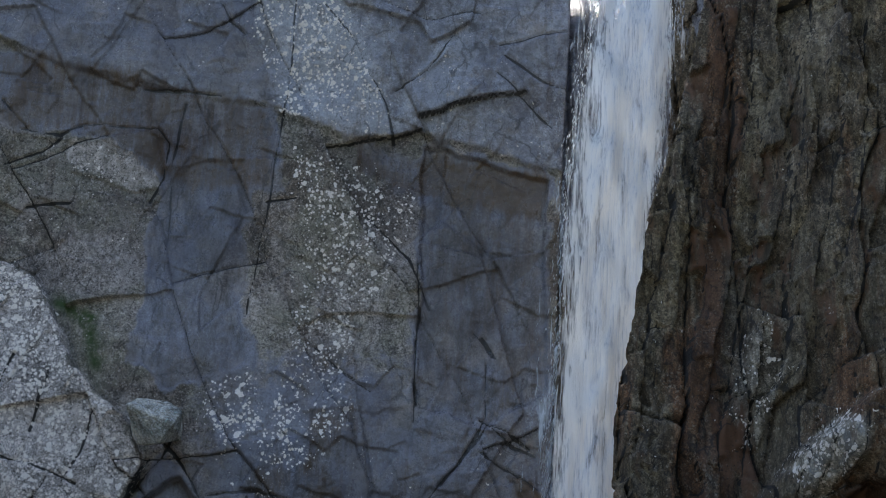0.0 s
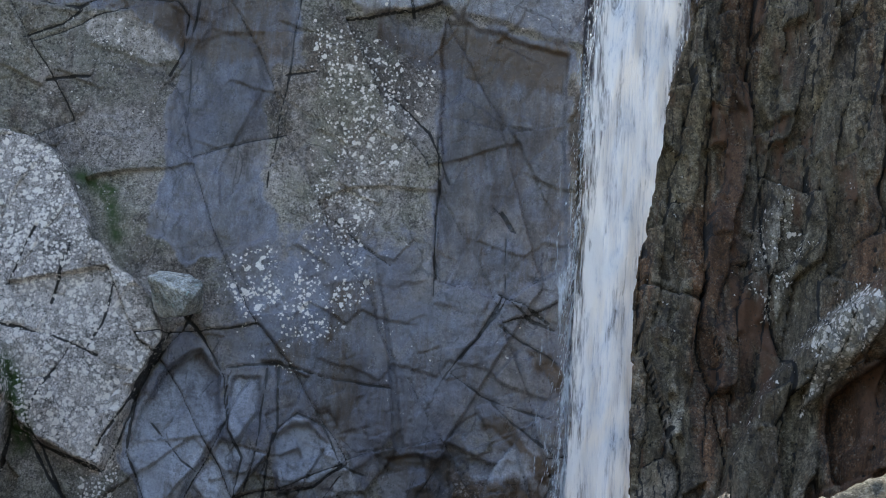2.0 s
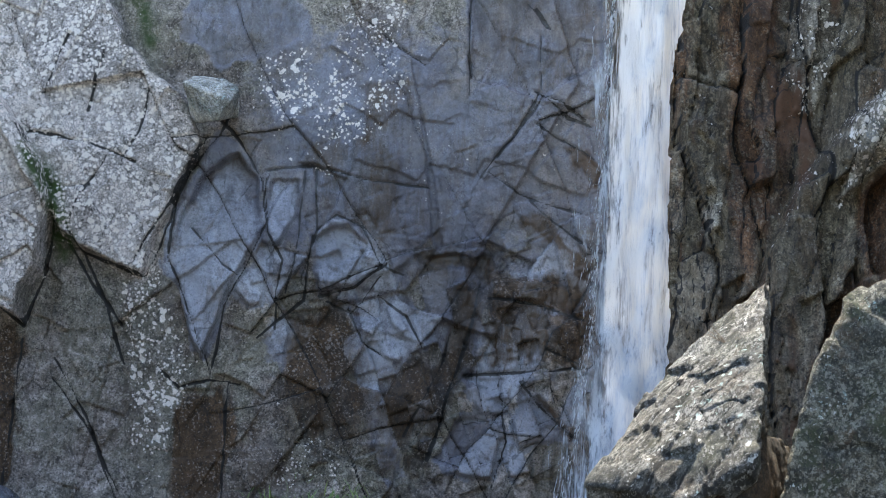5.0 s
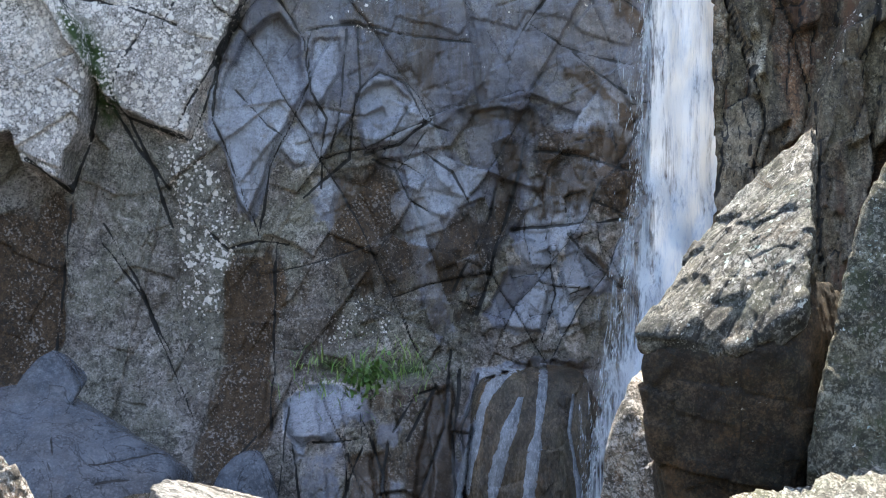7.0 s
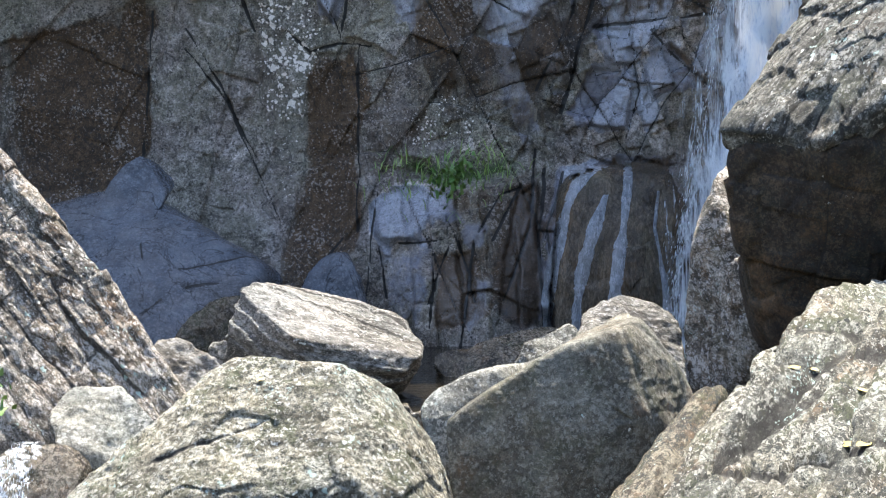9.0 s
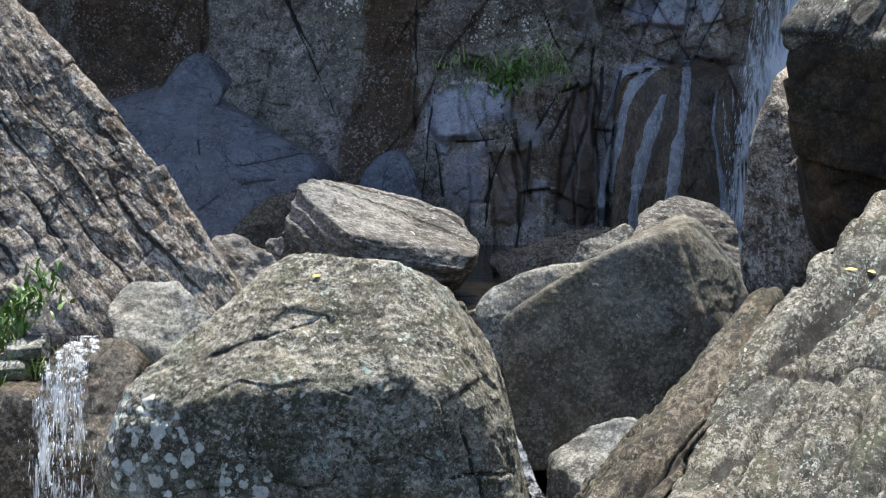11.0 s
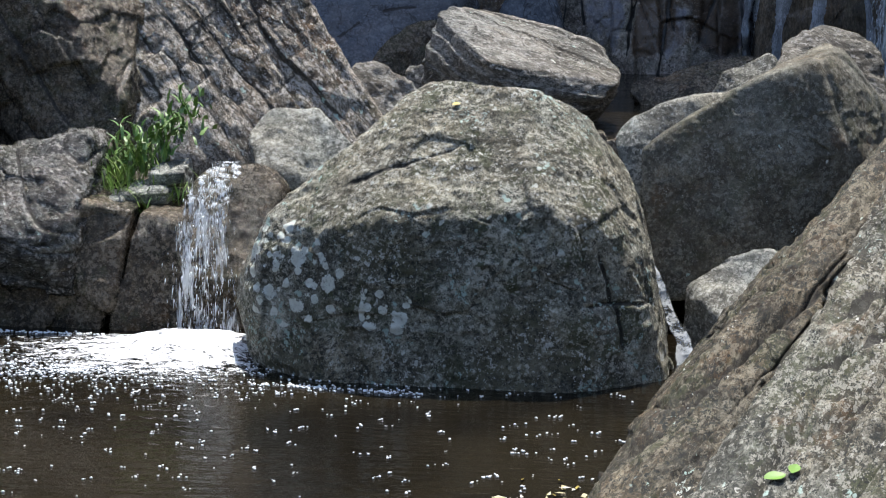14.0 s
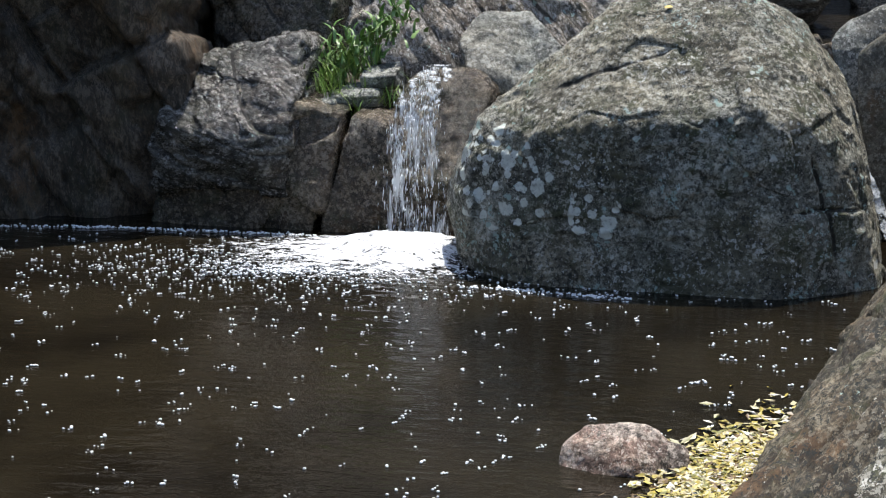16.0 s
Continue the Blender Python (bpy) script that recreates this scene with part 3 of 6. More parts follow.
def plain(name, color, rough=0.6, vary=0.3, scale=12.0):
    s = Nodes(name)
    dark = tuple(c * (1 - vary) for c in color)
    return s.done(s.mix(s.noise(scale, 4), dark, tuple(min(1, c * (1 + vary)) for c in color)), rough)


def leaf_material(name, color, other):
    s = Nodes(name)
    rnd = s.t.nodes.new("ShaderNodeNewGeometry").outputs["Random Per Island"]
    return s.done(s.mix(rnd, color, other), 0.5, None)


def drop_material():
    """White drops and threads, bright through and through."""
    s = Nodes("white_drops")
    s.done((0.90, 0.95, 0.99), 0.4)
    back = s.t.nodes.new("ShaderNodeBsdfTranslucent")
    back.inputs["Color"].default_value = (0.95, 0.97, 1.0, 1.0)
    both = s.t.nodes.new("ShaderNodeMixShader")
    both.inputs[0].default_value = 0.3
    s.put(both.inputs[1], s.bsdf.outputs[0]), s.put(both.inputs[2], back.outputs[0])
    s.put(s.t.nodes["Material Output"].inputs[0], both.outputs[0])
    return s.mat


def litter_material():
    """Fallen leaves: yellow, pale, green and brown ones mixed."""
    s = Nodes("fallen_leaf")
    rnd = s.t.nodes.new("ShaderNodeNewGeometry").outputs["Random Per Island"]
    n = s.t.nodes.new("ShaderNodeValToRGB")
    s.put(n.inputs[0], rnd)
    n.color_ramp.interpolation = 'CONSTANT'
    stops = ((0.0, (0.42, 0.33, 0.06)), (0.3, (0.62, 0.56, 0.34)), (0.45, (0.20, 0.20, 0.05)), (0.6, (0.50, 0.42, 0.10)), (0.75, (0.16, 0.10, 0.045)), (0.88, (0.66, 0.64, 0.56)))
    n.color_ramp.elements[0].color = (*stops[0][1], 1)
    n.color_ramp.elements[1].position, n.color_ramp.elements[1].color = stops[1][0], (*stops[1][1], 1)
    for at, colour in stops[2:]:
        n.color_ramp.elements.new(at).color = (*colour, 1)
    return s.done(s.mix(s.ramp(s.noise(70.0, 4), 0.4, 0.6, 0, 0.5), n.outputs[0], (0.12, 0.08, 0.03)), 0.45, None)


POOL = pool_material()
STREAM = pool_material("stream_water", 4.0)
FALL = falling_material("white_water", 0.60, (13.0, 13.0, 1.2), (55.0, 55.0, 3.6), 3.2, 1.0, soft=0.75)
MIST = falling_material("drifting_mist", 0.36, (3.0, 3.0, 1.0), (22.0, 22.0, 2.5), 0.9, 0.55, soft=0.8)
SLIP = falling_material("slipping_water", 0.42, (16.0, 16.0, 2.0), (60.0, 60.0, 4.0), 1.0, 0.6)
FALL_THIN = falling_material("thin_white_water", 0.36, (20.0, 20.0, 2.6), (60.0, 60.0, 8.0), 3.6, 0.9, soft=0.45)
DROPS = drop_material()
FOAM = plain("foam_bubble", (0.8, 0.82, 0.84), 0.4, 0.06, 30)


def foam_material():
    s = Nodes("spread_foam")
    a = s.math('ADD', s.noise(1.0, 5, 0.75, stretch=(7.0, 17.0, 1.0)), s.math('MULTIPLY', s.noise(1.0, 4, 0.7, stretch=(40.0, 80.0, 1.0)), 0.6))
    alpha = s.ramp(s.math('MULTIPLY_ADD', s.math('SUBTRACT', a, 0.8), 2.4, s.attr("dense")), 0.2, 0.55)
    return s.done(s.mix(s.noise(12.0, 4), (0.60, 0.62, 0.65), (0.86, 0.88, 0.9)), 0.5, s.bump(s.noise(30, 5, 0.7), 0.6, 0.02), Alpha=alpha)


SPREAD_FOAM = foam_material()
GRASS = leaf_material("grass_blade", (0.10, 0.21, 0.03), (0.28, 0.38, 0.10))
HERB = leaf_material("herb_leaf", (0.07, 0.17, 0.035), (0.19, 0.30, 0.09))
YELLOW = litter_material()
TWIG = plain("twig_bark", (0.12, 0.09, 0.06))
UNSEEN_SLOPE = plain("unseen_slope", (0.05, 0.055, 0.035), 0.85, 0.6, 1.5)
def gravel_material():
    s = Nodes("gravel")
    stone = s.mix(s.voronoi(14.0, out="Color", wobble=0.02), (0.05, 0.042, 0.03), (0.19, 0.175, 0.15))
    col = s.mix(s.ramp(s.noise(0.9, 6, 0.7), 0.45, 0.6), stone, (0.07, 0.058, 0.04))
    col = s.mix(s.ramp(s.noise(0.25, 6, 0.65), 0.5, 0.62, 0, 0.8), col, (0.045, 0.06, 0.02))
    d = s.voronoi(14.0, feature='DISTANCE_TO_EDGE', wobble=0.02)
    return s.done(s.mix(s.ramp(d, 0.06, 0.0), col, (0.025, 0.02, 0.014)), 0.85, s.bump(s.ramp(d, 0.0, 0.3), 0.8, 0.03))


EARTH = gravel_material()


# ---- cliff ----
class Relief:
    """A rock face as heights over a grid of x and z: relief towards the viewer, with masks."""

    def __init__(self, xs, zs, y):
        self.xs, self.zs, self.y = xs, zs, y
        self.x, self.z = np.meshgrid(xs, zs)
        self.d = np.zeros_like(self.x)
        self.a = {k: np.zeros_like(self.x) for k in ("lichen", "stain", "wet", "pale", "seam", "moss", "tone")}
        flat = np.stack([self.x.ravel(), self.z.ravel() * 0 + y, self.z.ravel()], -1)
        self.flat = flat
        w1, w2 = fbm(flat, 1.7, 6, 3), fbm(flat, 1.7, 6, 8)
        self.wx = self.x + 0.05 * w1.reshape(self.x.shape)
        self.wz = self.z + 0.05 * w2.reshape(self.x.shape)

    def near(self, pts, margin):
        p = np.array(pts)
        i = np.searchsorted(self.xs, (p[:, 0].min() - margin, p[:, 0].max() + margin))
        j = np.searchsorted(self.zs, (p[:, 1].min() - margin, p[:, 1].max() + margin))
        return p, (slice(*j), slice(*i))

    def away(self, p, win, closed=False):
        x, z = self.wx[win], self.wz[win]
        best = np.full(x.shape, 1e9)
        ends = list(zip(p[:-1], p[1:])) + ([(p[-1], p[0])] if closed else [])
        for (ax, az_), (bx, bz) in ends:
            ux, uz = bx - ax, bz - az_
            t = np.clip(((x - ax) * ux + (z - az_) * uz) / (ux * ux + uz * uz + 1e-9), 0, 1)
            best = np.minimum(best, np.hypot(x - ax - t * ux, z - az_ - t * uz))
        return best

    def split(self, turn_u, turn_v, size_u, size_v, lift, tilt, seed, where=1.0, seam=0.9, width=0.012, tone=0.5, wander=0.3, wash=0.0):
        """Blocks between two joint families whose normals lie at these angles from level."""
        cu, su, cv, sv = math.cos(radians(turn_u)), math.sin(radians(turn_u)), math.cos(radians(turn_v)), math.sin(radians(turn_v))
        x, z = self.wx.ravel(), self.wz.ravel()
        up, lean, shade, gap = [k.reshape(self.x.shape) for k in joint_sets(x * cu + z * su, x * cv + z * sv, size_u, size_v, seed, wander)]
        line = np.exp(-(gap / width) ** 2)
        self.d += where * (lift * up + tilt * lean - 0.35 * lift * line)
        self.a["seam"] = np.maximum(self.a["seam"], seam * line * where)
        self.a["tone"] += tone * shade * where
        if np.any(wash):
            self.a["pale"] += wash * np.where(shade > 0.25, 0.7, -0.2)
            self.a["wet"] += wash * np.where(shade > 0.25, 0.8, 0.0)
            self.a["stain"] += wash * np.where(shade < -0.15, 0.22, 0.0)
            self.a["lichen"] -= wash * 0.4

    def crack(self, weight, *pts):
        p, win = self.near(pts, 0.4)
        far = self.away(p, win)
        width, depth = 0.011 + 0.0022 * weight, 0.008 + 0.007 * weight
        where = self.flat.reshape(*self.x.shape, 3)[win].reshape(-1, 3)
        breaks = 0.3 + 0.7 * smooth(fbm(where, 2.6, 3, 5).reshape(far.shape), -0.45, 0.15)
        width = width * (0.35 + 0.8 * smooth(fbm(where, 4.5, 3, 6).reshape(far.shape), -0.4, 0.4))
        self.d[win] -= depth * breaks * np.exp(-(far / width) ** 2)
        self.a["seam"][win] = np.maximum(self.a["seam"][win], (0.85 + 0.06 * weight) * (0.75 + 0.25 * breaks) * np.exp(-(far / width) ** 2))

    def panel(self, lift, lichen, stain, wet, pale, tilt_x, tilt_z, *pts, edge=0.028):
        p, win = self.near(pts, 0.6)
        lift = lift if abs(lift) > 0.19 else 0.4 * lift
        far = self.away(p, win, True)
        x, z = self.wx[win], self.wz[win]
        inside = np.zeros(x.shape, bool)
        for (ax, az_), (bx, bz) in zip(p, np.roll(p, -1, 0)):
            cross = ((az_ > z) != (bz > z)) & (x < (bx - ax) * (z - az_) / (bz - az_ + 1e-12) + ax)
            inside ^= cross
        sd = np.where(inside, far, -far)
        mx, mz = p.mean(0)
        slope = tilt_x * (self.x[win] - mx) + tilt_z * (self.z[win] - mz)
        where = self.flat.reshape(*self.x.shape, 3)[win].reshape(-1, 3)
        ragged = sd + 0.16 * fbm(where * (1, 1, 0.6), 4.5, 5, 51).reshape(sd.shape)
        self.d[win] += (lift + slope) * smooth(0.6 * sd + 0.4 * ragged, -edge * 0.4, edge)
        m = smooth(ragged, -0.09, 0.09)
        for key, v in (("lichen", lichen), ("stain", stain), ("wet", wet), ("pale", pale)):
            self.a[key][win] += v * m

    def moss(self, *pts):
        p, win = self.near(pts, 0.3)
        self.a["moss"][win] += np.exp(-(self.away(p, win) / 0.07) ** 2)

    def build(self, name, material):
        v = np.stack([self.x, self.y - self.d, self.z], -1).reshape(-1, 3)
        me = mesh_of(name, v, grid_faces(len(self.xs), len(self.zs)), material, {k: np.clip(a, -1, 1.1).ravel() for k, a in self.a.items()})
        return new(name, me)


def steps(*spans):
    """Grid lines: (from, to, spacing) spans laid end to end."""
    out = [np.linspace(a, b, max(2, int(round((b - a) / s)) + 1))[:-1] for a, b, s in spans]
    return np.concatenate(out + [[spans[-1][1]]])


face = Relief(steps((-14, -5.4, 0.25), (-5.4, 2.9, 0.0135), (2.9, 9, 0.25)), steps((-0.6, 0.5, 0.1), (0.5, 10.9, 0.0135), (10.9, 12.5, 0.2)), 19.0)
flat = face.flat
face.d += 0.22 * fbm(flat, 0.35, 3, 21).reshape(face.d.shape) + 0.035 * fbm(flat, 2.2, 5, 22).reshape(face.d.shape)
warped = np.stack([face.wx.ravel(), flat[:, 1], face.wz.ravel()], -1) * (1.0, 1.0, 0.6)
h, e = chips(warped, 0.75, 4)
face.d += 0.06 * h.reshape(face.d.shape)
low = smooth(-face.z, -5.4, -4.2)
broken = smooth(fbm(flat, 0.5, 3, 36), -0.25, 0.25).reshape(face.d.shape)
corner = low * smooth(face.x, -1.6, -0.4) * smooth(face.z, 2.25, 2.7)
foot = smooth(-face.z, -2.5, -2.2) * smooth(face.x, -1.5, -1.1)
calm = 1 - 0.75 * low * smooth(-face.x, 1.3, 1.9)
face.split(28, 104, 0.95, 1.5, 0.06, 0.07, 301, calm, seam=0.80, width=0.011, tone=0.5)
face.split(-32, 72, 0.46, 0.75, 0.05, 0.24, 305, calm * (0.25 + 0.75 * low) * (1 - 0.8 * foot), seam=0.74, width=0.011, tone=0.35, wash=0.5 * low * smooth(face.x, -1.4, -0.9) * smooth(face.z, 2.3, 2.8))
face.split(20, 110, 0.21, 0.36, 0.035, 0.34, 309, calm * (0.2 * broken + 0.8 * corner), seam=0.7, width=0.011, tone=0.3, wash=0.45 * corner)
face.split(-15, 80, 0.10, 0.20, 0.014, 0.25, 313, corner * broken, width=0.010, seam=0.62, tone=0.25)
face.split(4, 97, 0.24, 1.3, 0.11, 0.14, 317, foot, width=0.012, seam=0.56, tone=0.7)
h, e = chips(warped * (1.0, 1.0, 0.7) + 0.1 * fbm(warped, 4.0, 3, 7)[:, None], 5.0, 15)
face.d += (0.006 + 0.014 * low * broken) * h.reshape(face.d.shape)
face.d += 0.007 * fbm(flat, 9, 3, 25, ridged=True).reshape(face.d.shape)
face.a["pale"] += 0.24 * low
face.a["lichen"] += 0.22 + 0.22 * fbm(flat, 0.8, 3, 41).reshape(face.d.shape) - 0.10 * low
face.a["wet"] += 0.30 - 0.25 * low + 0.35 * smooth(face.x, -1.8, -1.0) * smooth(face.z, 3.3, 4.4) * smooth(-face.z, -7.2, -6.2)
# the upper face stands proud of the one below it along a slanting lip
lip = np.interp(face.wx, (-4.7, -3.62, -3.05, -1.95, -0.97, -0.2, 0.55, 1.22, 1.77, 2.42), (9.71, 9.65, 9.42, 9.23, 9.15, 8.9, 9.0, 8.81, 8.65, 8.58))
face.d += 0.035 * smooth(face.wz - lip, -0.03, 0.04)
above = smooth(face.wz - lip, -0.02, 0.08)
face.a["pale"] += 0.4 * above * smooth(face.x, -1.6, -0.6)
face.a["wet"] += 0.35 * above
# the foot of the face comes forward into the pool
face.d += 0.5 * smooth(-face.z, -2.6, -0.5)
# cracks upper
face.crack(2, (-1.52, 10.14), (-1.42, 9.97), (-1.26, 9.85))
face.crack(2, (-1.56, 9.64), (-1.42, 9.45))
face.crack(2, (-0.82, 10.25), (-0.8, 9.55), (-0.84, 9.17), (-0.92, 8.4), (-1.02, 7.06))
face.crack(3, (-0.53, 10.21), (-0.15, 9.74), (0.15, 9.27), (0.25, 8.91))
face.crack(4, (-3.35, 8.74), (-2.98, 8.72), (-2.74, 8.86), (-2.05, 8.88))
face.crack(4, (-2.05, 8.88), (-1.91, 8.76), (-1.95, 8.38), (-2.05, 8.13))
face.crack(3, (-3.54, 9.01), (-3.29, 8.75))
face.crack(3, (-3.48, 8.41), (-3.12, 8.56), (-2.96, 8.7))
face.crack(3, (-2.22, 9.24), (-1.79, 9.24), (-1.44, 9.22))
face.crack(2, (1.18, 9.59), (1.46, 9.37), (1.73, 9.1))
face.crack(2, (1.23, 9.77), (1.62, 9.56), (1.9, 9.49))
face.crack(2, (0.04, 8.13), (0.42, 7.74), (0.65, 7.26))
face.crack(3, (0.56, 7.28), (0.55, 6.74), (0.59, 6.3))
face.crack(2, (-0.21, 6.68), (0.18, 6.43))
face.crack(3, (1.14, 6.99), (1.29, 6.8))
face.crack(3, (1.27, 6.17), (1.51, 6), (1.7, 5.93))
face.crack(2, (1.22, 6.73), (1.26, 6.18), (0.85, 5.58))
face.crack(3, (-3.19, 8), (-2.79, 8.07))
face.crack(2, (-1.78, 9.13), (-1.88, 8.44), (-1.84, 7.44))
face.crack(2, (-0.96, 8.22), (-0.67, 8.27))
face.crack(2, (0.23, 9.39), (0.52, 9.59), (0.72, 9.96))
face.crack(2, (-0.07, 10.28), (0.49, 10.09), (0.98, 10.21))
# cracks mid
face.crack(4, (-1.9, 6), (-1.59, 5.71), (-1.39, 5.43), (-1.28, 5.25), (-1.25, 4.89), (-1.45, 4.41), (-1.59, 4.09), (-1.69, 3.49))
face.crack(3, (-1.55, 6.03), (-1.69, 5.67), (-1.95, 5.32), (-2.07, 4.99))
face.crack(3, (-2.07, 4.99), (-2.17, 4.59), (-2.3, 4.35))
face.crack(3, (-2.07, 4.99), (-2.1, 4.52), (-1.88, 4.02), (-1.69, 3.49))
face.crack(2, (-1.93, 4.82), (-1.63, 4.5), (-1.47, 4.4))
face.crack(3, (-1.25, 5.35), (-0.82, 5.42), (-0.34, 5.32), (0.21, 5.27))
face.crack(2, (-1.25, 5.28), (-1.23, 4.79), (-1.09, 4.54), (-1.12, 3.92))
face.crack(2, (-0.89, 5.36), (-0.95, 4.81), (-1.03, 4.18))
face.crack(2, (-0.79, 5.42), (-0.78, 4.82), (-0.9, 4.39))
face.crack(2, (-0.77, 4.82), (-0.6, 4.96), (-0.36, 4.87), (-0.19, 4.55), (0.03, 4.46))
face.crack(3, (0.69, 5.39), (0.99, 5.79), (1.23, 6.22))
face.crack(2, (0.52, 7.68), (0.55, 7.03), (0.58, 6.12))
face.crack(3, (1.07, 7.03), (1.26, 6.81))
face.crack(3, (1.19, 6.22), (1.44, 6.11), (1.65, 5.99))
face.crack(2, (-0.39, 6.8), (0.04, 6.54))
face.crack(2, (0.77, 5.45), (1.07, 5.26), (1.7, 5.09))
face.crack(3, (1.17, 5.21), (1.39, 5.02), (1.75, 4.77))
face.crack(3, (1.21, 5.93), (1.45, 5.79), (1.75, 5.62))
face.crack(4, (-3.47, 5.6), (-2.91, 5.55), (-2.42, 5.35))
face.crack(3, (-3.08, 6.53), (-3.29, 5.93))
face.crack(4, (-2.75, 6.37), (-2.87, 5.83))
face.crack(2, (-2.34, 6.02), (-2.41, 5.65), (-2.54, 5.35))
face.crack(4, (-2.68, 5.42), (-2.9, 5.04), (-2.99, 4.77), (-2.86, 4.55), (-2.3, 4.34))
face.crack(4, (-2.86, 4.55), (-2.66, 4.07), (-2.47, 3.57))
face.crack(3, (-0.82, 4.76), (-0.88, 4.19), (-1.27, 3.85))
face.crack(2, (-0.18, 4.44), (-0.46, 4.11), (-0.68, 4.2))
# cracks low
face.crack(5, (-1.81, 5.64), (-2.06, 5.06), (-2.36, 4.49))
face.crack(5, (-3.46, 5.59), (-3.14, 5.04), (-3.14, 4.69), (-2.98, 4.64), (-2.79, 4.25), (-2.5, 3.92))
face.crack(4, (-3.14, 4.69), (-3.28, 4.22), (-3.41, 3.85), (-3.73, 4.11))
face.crack(3, (-3.11, 3.6), (-2.79, 3.04), (-2.67, 2.73), (-2.47, 2.33), (-2.23, 1.84))
face.crack(4, (-2.18, 3.56), (-1.97, 3.36), (-1.72, 3.44), (-1.41, 3.41))
face.crack(3, (-3.42, 3.75), (-3.45, 3.13), (-3.52, 2.41), (-3.8, 2.05))
face.crack(3, (0.35, 2.26), (0.21, 1.75), (0.26, 1.14))
face.crack(3, (0.91, 2.37), (0.77, 1.86), (0.8, 1.24))
face.crack(4, (0.74, 4.43), (0.67, 4.06), (0.49, 3.39), (0.32, 2.77))
face.crack(3, (0.49, 3.96), (0.39, 3.6), (0.11, 2.97))
face.crack(3, (0.82, 4.3), (1.36, 4.2), (1.69, 4.13))
face.crack(3, (0.62, 3.57), (1.11, 3.62), (1.67, 3.66))
face.crack(3, (1.13, 3.53), (1.32, 3.3), (1.63, 3.02))
face.crack(2, (0.98, 3.24), (1.04, 2.99), (0.91, 2.57))
face.crack(2, (-0.49, 4.15), (-0.34, 3.84), (-0.13, 3.74))
face.crack(2, (-0.24, 4.31), (0.07, 4.11), (0.23, 3.8))
face.crack(3, (-0.75, 4.25), (-0.45, 4.33), (-0.14, 4.54))
face.crack(3, (-1.34, 2.08), (-1.4, 1.52), (-1.45, 1.11))
face.crack(3, (-0.72, 2.09), (-0.69, 1.58), (-0.86, 1.12))
face.crack(3, (-0.41, 1.74), (-0.21, 2.05), (-0.03, 2.1))
face.crack(3, (-0.46, 1.64), (-0.5, 1.28), (-0.45, 1.12))
face.crack(3, (0.09, 2.46), (0.05, 1.74), (-0.2, 1.12))
face.crack(2, (-1.12, 1.63), (-0.71, 1.68))
face.crack(3, (-1.51, 3.42), (-1.52, 2.54), (-1.53, 1.72))
# cracks foot
face.crack(3, (-1.31, 1.61), (-1.26, 1.14))
face.crack(3, (-0.8, 1.56), (-0.85, 0.89))
face.crack(3, (-0.7, 1.87), (-0.49, 1.35), (-0.56, 0.74))
face.crack(3, (-1.52, 1.35), (-1.44, 0.94))
face.crack(3, (-0.28, 1.66), (-0.03, 2.13))
face.crack(3, (-2.09, 1.14), (-1.67, 1.66))
face.crack(4, (0.18, 2.28), (0.13, 1.56), (0.15, 0.89))
face.crack(3, (0.89, 2.36), (0.74, 1.56), (0.77, 0.9))
face.crack(3, (-3.12, 3.4), (-2.81, 2.99), (-2.45, 2.38))
# panels upper
face.panel(-0.04, -0.9, 0.1, 0.9, -0.3, 0, 0, (-1.94, 8.49), (-1.18, 8.63), (-1.03, 6.63), (-1.69, 6.29), (-2.03, 6.56), (-1.99, 7.76))
face.panel(-0.14, -0.9, 0.35, 0.9, -0.3, 0, 0, (0.53, 8.93), (1.69, 8.58), (1.78, 6.5), (1.25, 6.14), (0.58, 6.28), (0.54, 8.05))
face.panel(0, -0.9, 0.55, 0.5, 0, 0, 0, (-4.7, 9.71), (-2.95, 9.5), (-0.97, 9.16), (-0.8, 8.35), (-1.71, 8.28), (-2.45, 8.74), (-4.59, 8.8))
face.panel(0, -0.5, 0.5, 0.3, 0, 0, 0, (-0.2, 8.9), (1.66, 8.7), (1.68, 8.24), (0.26, 8.42))
face.panel(0.02, 0.75, 0, 0, 0.3, 0, 0, (-1.28, 10.21), (-0.4, 10.28), (0.23, 9.05), (0.18, 8.93), (-0.92, 9.13))
face.panel(0, 0.8, 0.25, 0, 0.15, 0, 0, (-0.73, 8.78), (-0.08, 8.74), (0.59, 8.45), (0.31, 7.65), (-0.06, 6.91), (-0.01, 6.06), (-0.68, 5.28), (-0.89, 5.37), (-0.57, 6.66), (-0.66, 7.8))
face.panel(0.04, 0.2, 0.15, 0, 0.7, 0, 0, (0.31, 9.46), (0.67, 9.89), (0.89, 9.97), (0.82, 9.26), (0.68, 8.99))
face.panel(0.06, 0.3, 0.2, 0, 0.5, 0, 0, (-2.98, 8.7), (-2.03, 8.85), (-1.95, 8.26), (-2.18, 8.19), (-2.84, 8.37))
face.panel(0.03, 0.9, 0, 0, 0.3, 0, 0, (-1.43, 6.34), (-1.04, 6.63), (-0.78, 6.01), (-1.22, 5.66))
